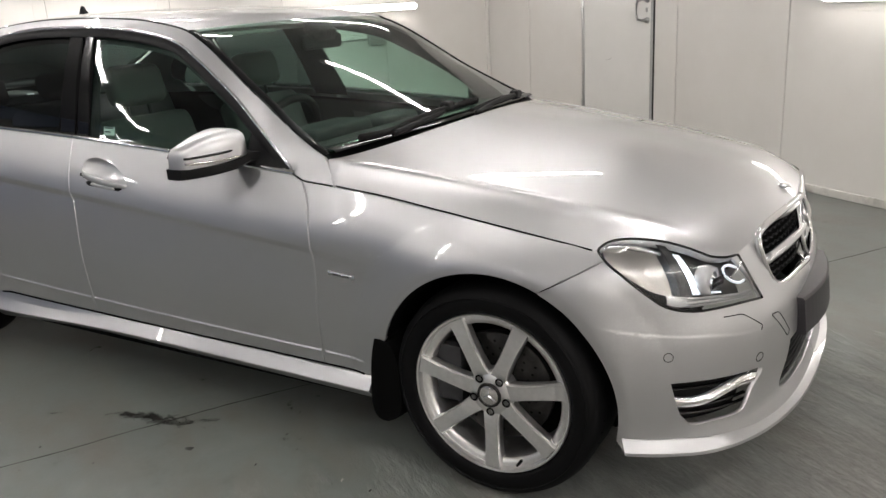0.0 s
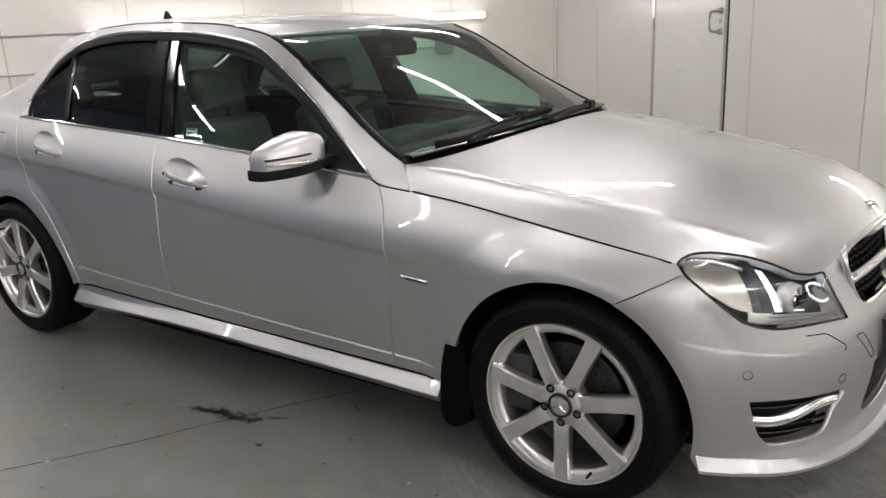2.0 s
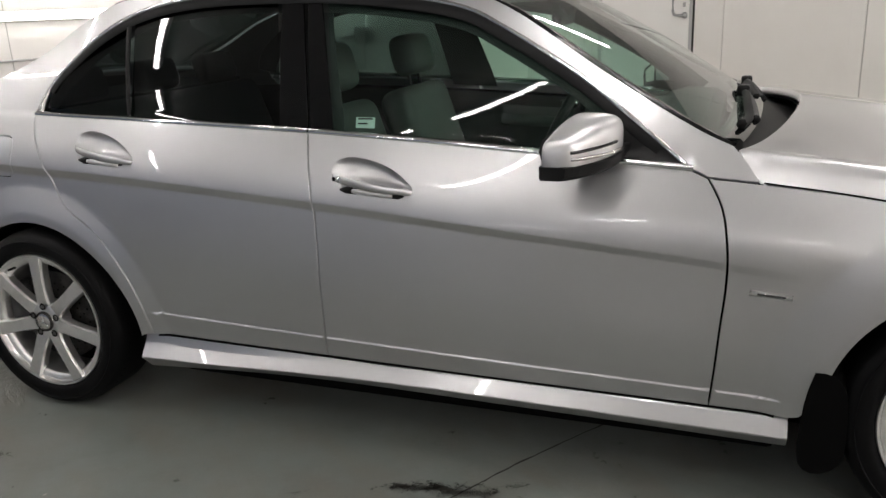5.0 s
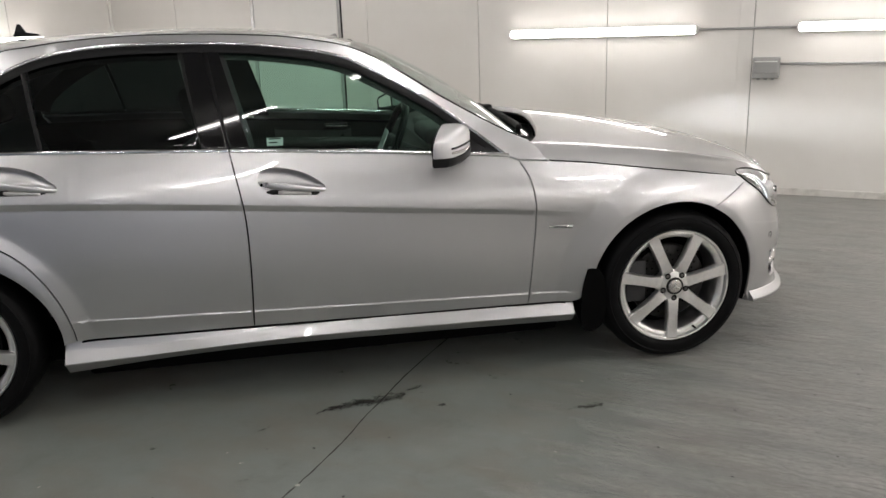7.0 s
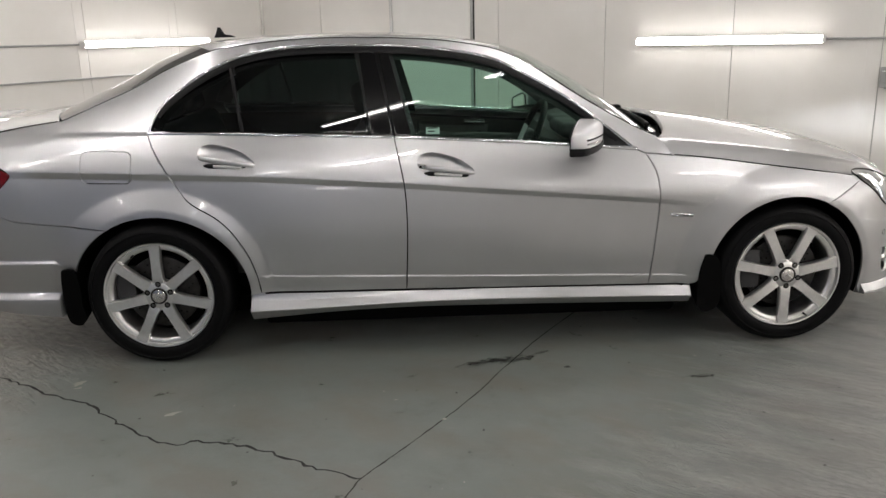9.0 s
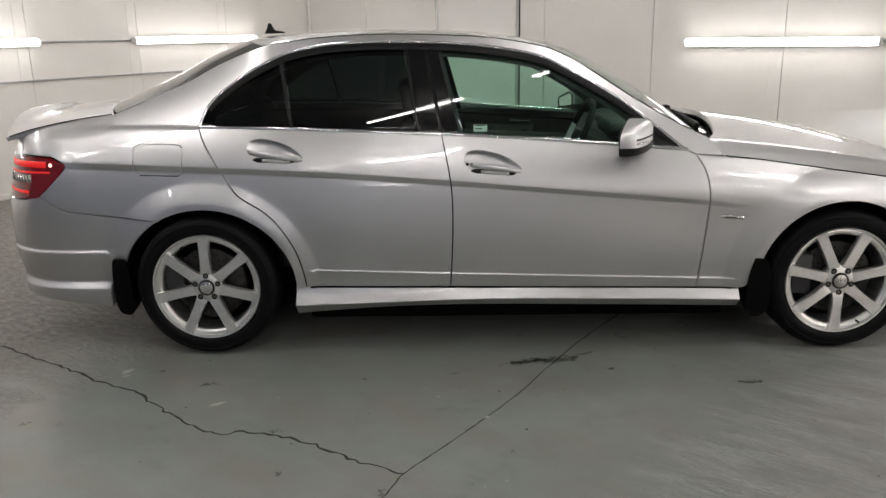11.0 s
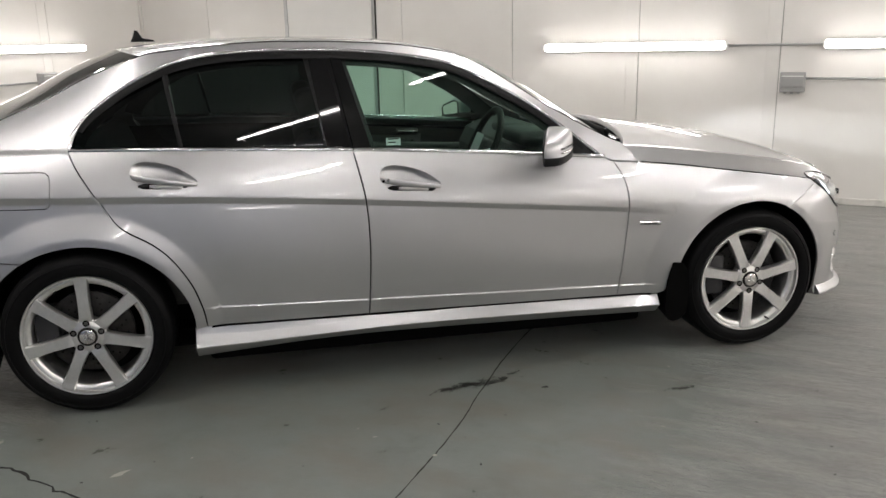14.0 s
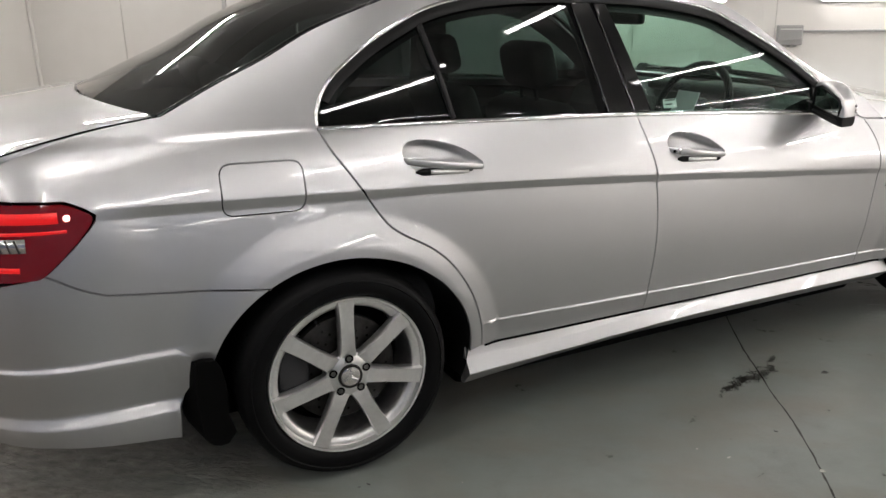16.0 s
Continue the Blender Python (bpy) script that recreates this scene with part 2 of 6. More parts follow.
def ribbon(name, loop, f, width, mat, parent, label="", proud=0.004, flip=1):
    """A flat raised strip that follows an open line of (a, b) on the surface f."""
    verts, faces = [], []
    for i, p in enumerate(loop):
        n = surface_normal(f, p[0], p[1])
        c = Vector(f(p[0], p[1]))
        d = Vector(f(*loop[min(i + 1, len(loop) - 1)][:2])) - Vector(f(*loop[max(i - 1, 0)][:2]))
        s = n.cross(d).normalized() * (width / 2)
        verts += [c + s - n * 0.004, c + s * 0.8 + n * proud, c - s * 0.8 + n * proud, c - s - n * 0.004]
    for i in range(len(loop) - 1):
        for k in range(3):
            faces.append((4 * i + k, 4 * i + k + 1, 4 * i + 5 + k, 4 * i + 4 + k))
    if flip < 0:
        verts = [(v[0], -v[1], v[2]) for v in verts]
        faces = [tuple(reversed(q)) for q in faces]
    return shape(name, verts, faces, mat, parent, label, smooth=True)


# ---- the car's surface ----
def ramp(a, b, v):
    t = min(1.0, max(0.0, (v - a) / (b - a)))
    return t * t * (3 - 2 * t)


def curve(tab, x):
    """A smooth curve through (x, value) pairs."""
    n = len(tab)
    i = 0
    while i < n - 2 and x > tab[i + 1][0]:
        i += 1
    (x0, v0), (x1, v1) = tab[i], tab[i + 1]

    def slope(k):
        a, b = max(0, k - 1), min(n - 1, k + 1)
        return (tab[b][1] - tab[a][1]) / (tab[b][0] - tab[a][0])
    if x < x0:
        return v0 + slope(i) * (x - x0)
    if x > x1:
        return v1 + slope(i + 1) * (x - x1)
    h = x1 - x0
    t = (x - x0) / h
    return ((2 * t**3 - 3 * t * t + 1) * v0 + (t**3 - 2 * t * t + t) * slope(i) * h
            + (3 * t * t - 2 * t**3) * v1 + (t**3 - t * t) * slope(i + 1) * h)


def eased(tab, sigma, step=.004):
    """The same curve with its small bends smoothed out over sigma."""
    reach = int(4 * sigma / step)
    x0 = tab[0][0] - .12
    count = int((tab[-1][0] + .12 - x0) / step) + 2
    raw = np.array([curve(tab, x0 + step * i) for i in range(-reach, count + reach)])
    bell = np.exp(-.5 * (np.arange(-reach, reach + 1) * step / sigma)**2)
    dense = np.convolve(raw, bell / bell.sum(), "valid").tolist()

    def value(x):
        s = min(max((x - x0) / step, 1.0), len(dense) - 3.001)
        i = int(s)
        k = s - i
        a, b, c, d = dense[i - 1:i + 3]
        return .5 * (2 * b + (c - a) * k + (2 * a - 5 * b + 4 * c - d) * k * k + (3 * b - a - 3 * c + d) * k**3)
    return value


def held(v, width, soft):
    """v kept between 0 and width, with softly rounded bends."""
    return .5 * (math.sqrt(v * v + soft * soft) + v - math.sqrt((v - width)**2 + soft * soft) - (v - width)) if width else 0.0


# the car's own axes: x forward from the rear axle, y to its left, z up
WHEELBASE, HUB_Z = 2.76, 0.314
PROFILE = [(.10, .80), (.22, .835), (.30, .840), (.40, .857), (.55, .872), (.70, .876), (.76, .872), (.80, .864), (.83, .854), (.85, .846), (.87, .8365), (.90, .821), (.958, .789),
           (1.05, .738), (1.15, .683)]
PLAN = [(-1.0, .90), (-.6, .912), (-.2, .934), (.1, .962), (.5, .993), (1.0, 1.0), (1.6, 1.0), (2.1, .982), (2.4, .976), (2.76, .966), (3.0, .958)]
CHARACTER = [(-.58, .860), (-.15, .843), (.45, .820), (1.02, .780), (1.52, .736), (2.17, .675), (2.33, .655)]
LOWER_CREASE = [(.48, .387), (1.02, .370), (1.52, .354), (2.30, .324)]
NOSE = [(.08, 3.46), (.2, 3.49), (.26, 3.47), (.42, 3.465), (.50, 3.455), (.56, 3.43), (.62, 3.405), (.70, 3.375), (.78, 3.34)]
TAIL = [(.15, -.98), (.25, -1.03), (.40, -1.055), (.55, -1.06), (.66, -1.05), (.75, -1.02), (.90, -.99), (1.0, -.985)]
PILLAR_LOW = [(1.45, 1.270), (1.70, 1.157), (1.80, 1.097), (1.90, 1.024), (2.0, .944), (2.08, .890), (2.3, .875), (3.1, .87)]
PILLAR_HIGH = [(1.45, 1.338), (1.70, 1.207), (1.80, 1.141), (1.90, 1.078), (2.0, 1.022), (2.1, .967), (2.165, .940), (2.3, .930), (3.1, .93)]
PILLAR_LEAN = [(1.45, 0), (1.60, .005), (1.70, .015), (1.80, .027), (1.90, .035), (2.0, .026), (2.1, .018), (2.19, .010), (2.26, 0), (2.4, 0), (3.1, 0)]
LEDGE = [(3.11, .563), (3.25, .541), (3.41, .519), (3.53, .493), (3.66, .475), (3.94, .47)]
side_profile, side_plan = eased(PROFILE, .035), eased(PLAN, .16)
FRONT, FRONT_WRAP, FRONT_POWER = 3.0, .6, 2.6
REAR, REAR_WRAP, REAR_POWER = -.55, .55, 2.8


def belt(x):
    return .993 - .033 * (x + .02) - .0186 * (x + .02) * (x - 1.04)


def half(x, z):
    k = ramp(.5, .85, z)
    w = z - k * (belt(x) - .958)
    up = w - .958
    y = side_profile(min(w, .958)) * side_plan(x)
    if up > 0:
        # the windows stand a little inside the shoulder and lean in more and more
        y -= .011 * ramp(0, .014, up) + .289 * up + .468 * up * up
    if x < .45:
        y -= ramp(.60, -.05, x) * .012 * ramp(.87, 1.01, w)
    over = w - (.935 + .175 * min(0.0, x + .4))
    if over > 0 and x < .4:
        y -= .85 * ramp(.30, -.42, x) * over * over / (over + .06)
    if x > 1.35:
        y += .024 * ramp(1.35, 2.3, x) * ramp(.55, .90, z)
    if x > 1.45:
        low, high = curve(PILLAR_LOW, x), curve(PILLAR_HIGH, x)
        y -= curve(PILLAR_LEAN, x) * held((z - low) / (high - low), 1.0, .08)
    d = curve(CHARACTER, x) - z
    if -.02 < d < .26:
        wide = .026 - .003 * x
        y -= .56 * held(d, wide, .0014) * (1 - ramp(wide, .26, d)) * (1 - ramp(2.0, 2.42, x)) * ramp(-.62, -.45, x)
    d = curve(LOWER_CREASE, x) - z
    if d > 0:
        y += (.0048 * ramp(0, .006, d) - .13 * min(.06, max(0.0, d - .006))) * ramp(.38, .5, x) * (1 - ramp(2.28, 2.34, x))
    return y


# wheel arch swellings: centre, stretch along the car, edge of the flat lip, outer edge, how far they stand out
SWELLINGS = ((.008, 1.06, .372, .462, .025), (WHEELBASE, 1.0, .380, .492, .029))


def flare(x, z):
    best = 0
    for cx, grow, lip, outer, swell in SWELLINGS:
        d = math.hypot((x - cx) / grow, z - HUB_Z)
        if d < outer + .05:
            best = max(best, swell * held(outer - d, outer - lip, .008) / (outer - lip))
    return best


def body(u, z):
    """The body's side: u runs along the car and round its front and rear corners."""
    if u > FRONT:
        a = min(math.pi / 2, (u - FRONT) / FRONT_WRAP)
        r = (abs(math.cos(a))**FRONT_POWER + abs(math.sin(a))**FRONT_POWER)**(-1 / FRONT_POWER)
        x = FRONT + (curve(NOSE, z) - FRONT) * r * math.sin(a)
        full = z + max(0.0, .58 - z) * .12 * ramp(FRONT, 3.3, u)
        y = half(FRONT, full) * r * math.cos(a) + flare(x, z) * math.cos(a)**2
        ledge = .0008 * ramp(0, .010, curve(LEDGE, u) - z) * ramp(3.06, 3.16, u) * (1 - ramp(.05, .14, curve(LEDGE, u) - z))
        return x + ledge * math.sin(a), -(y + ledge * math.cos(a)), z
    if u < REAR:
        a = min(math.pi / 2, (REAR - u) / REAR_WRAP)
        r = (abs(math.cos(a))**REAR_POWER + abs(math.sin(a))**REAR_POWER)**(-1 / REAR_POWER)
        x = REAR + (curve(TAIL, z) - REAR) * r * math.sin(a)
        return x, -(half(REAR, z) * r * math.cos(a)), z
    return u, -(half(u, z) + flare(u, z)), z


HOOD_MIDDLE = [(2.1, 1.003), (2.37, .966), (2.67, .924), (2.95, .874), (3.15, .826), (3.29, .782), (3.42, .734)]
HOOD_EDGE = [(2.15, .866), (2.218, .857), (2.412, .835), (2.636, .802), (2.837, .774), (3.04, .742), (3.2, .715), (3.45, .67)]


def hood_half(x):
    k = min(x, 3.04)
    return half(k, curve(HOOD_EDGE, k)) + flare(k, curve(HOOD_EDGE, k)) - .25 * max(0.0, x - 3.04)


def hood_crease(x):
    return .742 - .137 * (x - 2.25)


def hood(x, y):
    """The bonnet's top."""
    e = min(1.3, abs(y) / hood_half(x))
    mid, edge = curve(HOOD_MIDDLE, x), curve(HOOD_EDGE, x)
    c = hood_crease(x) / hood_half(x)
    at = .56
    inner, outer = at * (e / c)**1.7, at + (1 - at) * (e - c) / (1 - c)
    z = mid - (mid - edge) * .5 * (inner + outer + math.sqrt((inner - outer)**2 + .0012))
    z += .0055 * math.exp(-((abs(y) - hood_crease(x)) / .024)**2) * (1 - ramp(3.1, 3.3, x))
    t = max(0.0, x - (3.30 - .38 * y * y))
    return x, y, z - 1.6 * t * t


# ---- the room: its own axes run along the walls, turned to the car's ----
ROOM = Matrix(((0.8121, 0.5835, 0, 0), (-0.5835, 0.8121, 0, 0), (0, 0, 1, 0), (0, 0, 0, 1)))
WEST, EAST, NORTH, SOUTH, HEIGHT = -3.964, 8.3, 4.394, -5.6, 2.75

WALL_MAT = material("white_wall_panel", (0.78, 0.76, 0.72), 0.34, 0.0, 0.25, 0.15)
ribs = noise_of(WALL_MAT, 38, 3, stretch=(1, 1, 0.02))
ribs_b = node(WALL_MAT, "ShaderNodeBump", Strength=0.10, Distance=0.002)
wire(WALL_MAT, ribs, "Fac", ribs_b, "Height")
wire(WALL_MAT, ribs_b, "Normal", WALL_MAT.node_tree.nodes["Principled BSDF"], "Normal")
vary(WALL_MAT, 1.3, (0.74, 0.715, 0.675), (0.80, 0.78, 0.745), detail=6)
DOOR_MAT = material("white_door", (0.80, 0.79, 0.76), 0.32, 0.0, 0.3, 0.1)
vary(DOOR_MAT, 2.5, (0.78, 0.77, 0.74), (0.82, 0.81, 0.78))
CEILING_MAT = material("grey_ceiling", (0.34, 0.34, 0.335), 0.6)
vary(CEILING_MAT, 1.0, (0.31, 0.31, 0.305), (0.37, 0.37, 0.36))
# tones of the unseen back wall, chosen for the car's side to reflect
BACK_MAT = material("blue_grey_wall", (0.44, 0.48, 0.56), 0.5)
vary(BACK_MAT, 1.5, (0.115, 0.145, 0.215), (0.155, 0.185, 0.26))
DARK_BACK_MAT = material("dark_back_wall", (0.11, 0.12, 0.14), 0.55)
vary(DARK_BACK_MAT, 2.0, (0.11, 0.125, 0.15), (0.15, 0.165, 0.19))
JOINT_MAT = material("grey_joint", (0.42, 0.41, 0.385), 0.7)
SKIRT_MAT = material("skirting", (0.66, 0.64, 0.60), 0.5)
vary(SKIRT_MAT, 9, (0.45, 0.43, 0.40), (0.70, 0.68, 0.64), detail=8, span=(0.25, 0.5))

# painted concrete: grey-green coat, worn through to ridged bare concrete in front of the car; its own axes are the room's
FLOOR_MAT = material("painted_concrete", (0.14, 0.16, 0.155), 0.35)
fm = FLOOR_MAT
f_b = fm.node_tree.nodes["Principled BSDF"]


def arith(op, a, b, third=None):
    n = fm.node_tree.nodes.new("ShaderNodeMath")
    n.operation = op
    for i, v in enumerate((a, b, third)):
        if v is None:
            continue
        if isinstance(v, (int, float)):
            n.inputs[i].default_value = v
        else:
            fm.node_tree.links.new(v, n.inputs[i])
    return n.outputs[0]


def between(value, low, high, to_low=0.0, to_high=1.0):
    r = node(fm, "ShaderNodeMapRange")
    for key, v in (("From Min", low), ("From Max", high), ("To Min", to_low), ("To Max", to_high)):
        r.inputs[key].default_value = v
    fm.node_tree.links.new(value, r.inputs["Value"])
    return r.outputs["Result"]


def blend(fac, a, b):
    x = fm.node_tree.nodes.new("ShaderNodeMix")
    x.data_type = "RGBA"
    fm.node_tree.links.new(fac, x.inputs[0])
    for source, slot in ((a, 6), (b, 7)):
        if isinstance(source, tuple):
            x.inputs[slot].default_value = (*source, 1)
        else:
            fm.node_tree.links.new(source, x.inputs[slot])
    return x.outputs[2]


cloud = noise_of(fm, 1.1, 6, 0.55)
mottle = noise_of(fm, 5.0, 9, 0.66)
grain = noise_of(fm, 130, 5, 0.7)
grit = noise_of(fm, 55, 8, 0.75, stretch=(0.55, 1.5, 1))
film = noise_of(fm, 3.2, 8, 0.62, stretch=(0.7, 1.6, 1))
patchy = noise_of(fm, 6.0, 8, 0.60, stretch=(0.5, 1.5, 1))
place = node(fm, "ShaderNodeTexCoord")
split = node(fm, "ShaderNodeSeparateXYZ")
wire(fm, place, "Object", split, "Vector")
drag = noise_of(fm, 11.0, 10, 0.76, stretch=(0.22, 2.2, 1))
ridges = fm.node_tree.nodes.new("ShaderNodeTexWave")
ridges.bands_direction = "Y"
for key, v in (("Scale", 8.5), ("Distortion", 9.0), ("Detail", 6.0), ("Detail Scale", 3.0), ("Detail Roughness", 0.75)):
    ridges.inputs[key].default_value = v
squeeze = node(fm, "ShaderNodeMapping", Scale=(0.30, 1.0, 1.0))
wire(fm, place, "Object", squeeze, "Vector")
wire(fm, squeeze, "Vector", ridges, "Vector")
lumps = noise_of(fm, 26, 6, 0.62, stretch=(0.7, 1.3, 1))
coat = steps(fm, mottle, "Fac", [(0.30, (0.134, 0.142, 0.130)), (0.44, (0.165, 0.179, 0.166)), (0.56, (0.175, 0.191, 0.178)), (0.74, (0.203, 0.213, 0.196))])
dirt = arith("MULTIPLY", between(film.outputs["Fac"], 0.48, 0.66), 0.75)
coat_c = blend(dirt, coat.outputs["Color"], (0.168, 0.160, 0.137))
coat_c = blend(arith("MULTIPLY", between(cloud.outputs["Fac"], 0.35, 0.70), 0.35), coat_c, (0.150, 0.167, 0.158))
coat_c = blend(arith("MULTIPLY", between(grain.outputs["Fac"], 0.58, 0.70), 0.45), coat_c, (0.26, 0.265, 0.245))
# faint brown scuffs in the coat
scuffs = noise_of(fm, 2.2, 5, 0.52, stretch=(0.8, 1.3, 1))
coat_c = blend(arith("MULTIPLY", between(scuffs.outputs["Fac"], 0.50, 0.68), 0.50), coat_c, (0.158, 0.140, 0.117))
bare = steps(fm, grit, "Fac", [(0.32, (0.10, 0.096, 0.088)), (0.42, (0.345, 0.340, 0.320)), (0.56, (0.455, 0.447, 0.425)), (0.70, (0.66, 0.65, 0.62))])
brown = steps(fm, lumps, "Fac", [(0.32, (0.045, 0.040, 0.034)), (0.46, (0.185, 0.170, 0.147)), (0.58, (0.275, 0.253, 0.220)), (0.72, (0.45, 0.42, 0.37))])
# the bare concrete begins about three metres along the room, and again, browner, behind the car
fore = between(split.outputs["X"], 2.15, 3.9, 0.0, 0.50)
aft = between(split.outputs["X"], 0.55, -0.45, 0.0, 0.46)
worn = arith("ADD", arith("MAXIMUM", fore, aft), arith("MULTIPLY_ADD", patchy.outputs["Fac"], 0.75, arith("MULTIPLY", cloud.outputs["Fac"], 0.35)))
mask = arith("MULTIPLY", between(worn, 0.64, 1.10), between(arith("MAXIMUM", fore, aft), 0.02, 0.16))
ridge_on = between(split.outputs["X"], 2.5, 3.3)
behind = between(split.outputs["X"], 0.9, 0.2)
# shade of the ridges put into the colour: their troughs are darkened
trough_shade = arith("MULTIPLY", arith("MULTIPLY", between(drag.outputs["Fac"], 0.48, 0.34), ridge_on), between(patchy.outputs["Fac"], 0.40, 0.62, 0.15, 0.6))
ridged = arith("MULTIPLY", ridge_on, between(patchy.outputs["Fac"], 0.40, 0.58))
trough_shade = arith("MAXIMUM", trough_shade, arith("MULTIPLY", ridged, between(ridges.outputs["Fac"], 0.40, 0.05, 0.0, 0.30)))
worn_c = blend(behind, blend(trough_shade, bare.outputs["Color"], (0.10, 0.096, 0.086)), brown.outputs["Color"])
fm.node_tree.links.new(blend(mask, coat_c, worn_c), f_b.inputs["Base Color"])
fm.node_tree.links.new(arith("ADD", between(mask, 0, 1, 0.24, 0.28), arith("MULTIPLY", mottle.outputs["Fac"], 0.10)), f_b.inputs["Roughness"])
relief = arith("MULTIPLY", arith("MULTIPLY", drag.outputs["Fac"], ridge_on), 2.2)
relief = arith("MULTIPLY_ADD", arith("MULTIPLY", ridges.outputs["Fac"], ridged), 0.45, relief)
relief = arith("MULTIPLY_ADD", arith("MULTIPLY", lumps.outputs["Fac"], mask), between(behind, 0, 1, 1.6, 3.0), relief)
relief = arith("MULTIPLY_ADD", arith("MULTIPLY", grit.outputs["Fac"], mask), 2.4, relief)
relief = arith("ADD", relief, arith("MULTIPLY_ADD", mottle.outputs["Fac"], 0.24, arith("MULTIPLY", grain.outputs["Fac"], 0.07)))
f_bump = node(fm, "ShaderNodeBump", Strength=0.8, Distance=0.013)
fm.node_tree.links.new(relief, f_bump.inputs["Height"])
wire(fm, f_bump, "Normal", f_b, "Normal")


def in_room(ob):
    ob.matrix_basis = ROOM
    return ob


def structure(name, bm, mat, label, category):
    ob = part(name, bm, mat, None)
    return tagged(in_room(ob), label, category, kind="structure")


structure("floor", box_bm(WEST - 0.2, EAST + 0.2, SOUTH - 0.2, NORTH + 0.2, -0.15, 0.0), FLOOR_MAT,
          "grey-green painted concrete floor, worn and cracked", "floor")
structure("ceiling", box_bm(WEST - 0.2, EAST + 0.2, SOUTH - 0.2, NORTH + 0.2, HEIGHT, HEIGHT + 0.15), CEILING_MAT,
          "plain grey panelled ceiling with strip lights", "ceiling")


def wall(name, label, along, at, inward, joints, start, end, door=None, mat=None, other=None, change=99):
    """A wall of upright white panels; along is the axis it runs on, inward the side of the room."""
    mat = mat or WALL_MAT
    def slab(a, b, d0, d1, z0, z1, bevel=0.0):
        d0, d1 = sorted((at + inward * d0, at + inward * d1))
        return box_bm(a, b, d0, d1, z0, z1, bevel, 1) if along == "x" else box_bm(d0, d1, a, b, z0, z1, bevel, 1)
    root = structure(name, slab(start, end, -0.15, -0.012, 0, HEIGHT), JOINT_MAT, label, "wall")
    edges = [start] + joints + [end]
    for a, b in zip(edges, edges[1:]):
        if door and abs(a - door[0]) < 0.01:
            continue
        part("panel", slab(a + 0.003, b - 0.003, -0.012, 0.0, 0.0, HEIGHT, 0.002), mat if a < change else other, root)
    for j in joints:
        if not (door and (abs(j - door[0]) < 0.01 or abs(j - door[1]) < 0.01)):
            part("cover_strip", slab(j - 0.105, j - 0.003, 0.0, 0.004, 0.0, HEIGHT, 0.0015), mat if j < change else other, root)
    if not door:
        part("skirting", slab(start, end, 0.0, 0.014, 0.0, 0.055, 0.004), SKIRT_MAT, root)
    else:
        part("skirting", slab(door[1], end, 0.004, 0.014, 0.0, 0.055, 0.004), SKIRT_MAT, root)
        part("skirting", slab(start, door[0], 0.004, 0.014, 0.0, 0.055, 0.004), SKIRT_MAT, root)
    return root


wall("wall_north", "white panelled wall with a door, strip lights and conduit", "x", NORTH, -1,
     [-3.03, -2.02, -1.015, -0.71, 0.41, 1.55, 2.675, 3.80, 4.92, 6.04, 7.16], WEST, EAST, door=(-2.02, -1.015))
wall("wall_west", "white panelled wall with strip lights and conduit", "y", WEST, 1,
     [-4.55, -3.45, -2.35, -1.25, -0.15, 0.94, 2.04, 3.135], SOUTH, NORTH)
# unseen wall, blue then dark, added to tint and darken the car's side
wall("wall_south", "unseen blue-grey wall, darker at one end for the car's reflections", "x", SOUTH, 1, [-2.8, -1.7, -0.6, 0.5, 1.6, 2.7, 3.8, 4.9, 6.0, 7.1], WEST, EAST, mat=BACK_MAT, other=DARK_BACK_MAT, change=4.0)
wall("wall_east", "white panelled wall in front of the car", "y", EAST, -1, [-4.5, -3.4, -2.3, -1.2, -0.1, 1.0, 2.1, 3.2], SOUTH, NORTH)
structure("trim", box_bm(WEST, WEST + 0.035, NORTH - 0.035, NORTH, 0, HEIGHT, 0.012, 3), WALL_MAT, "rounded white cove in the corner of two walls", "trim")

# the door in the north wall
door = tagged(in_room(new("door_1")), "white flush cold-room door, closed, with steel edges", "door", kind="structure")
part("leaf", box_bm(-2.005, -1.035, NORTH - 0.006, NORTH + 0.012, 0.01, 2.10, 0.003), DOOR_MAT, door)
part("edge_strip", box_bm(-2.045, -2.008, NORTH - 0.010, NORTH + 0.01, 0.0, 2.12, 0.002), STEEL, door, "grey metal hinge-side strip")
part("edge_strip", box_bm(-1.030, -1.000, NORTH - 0.010, NORTH + 0.01, 0.0, 2.12, 0.002), CONDUIT, door, "grey metal lock-side strip")
part("seal", box_bm(-1.000, -0.984, NORTH - 0.006, NORTH + 0.01, 0.0, 2.12, 0.002), BRAKE, door, "dark door seal")
part("head_panel", box_bm(-2.017, -1.018, NORTH, NORTH + 0.012, 2.12, HEIGHT, 0.002), WALL_MAT, door)
for z in (0.36, 1.20):
    part("hinge", box_bm(-2.035, -2.012, NORTH - 0.022, NORTH - 0.008, z - 0.05, z + 0.05, 0.003), STEEL, door, "steel hinge")
handle = tube("pull_handle", [(-1.075, NORTH - 0.006, 1.295), (-1.09, NORTH - 0.05, 1.295), (-1.14, NORTH - 0.06, 1.288), (-1.155, NORTH - 0.06, 1.26),
                              (-1.155, NORTH - 0.06, 1.165), (-1.14, NORTH - 0.06, 1.137), (-1.09, NORTH - 0.05, 1.13), (-1.075, NORTH - 0.006, 1.13)], 0.011, STEEL, door, "bent steel pull handle")
for z in (1.295, 1.13):
    v, f = lathe([(0.0, -0.022), (0.022, -0.02), (0.026, 0.0)], 20)
    shape("rose", [(x - 1.075, y + NORTH - 0.006, k + z) for x, y, k in v], f, STEEL, door, smooth=True)
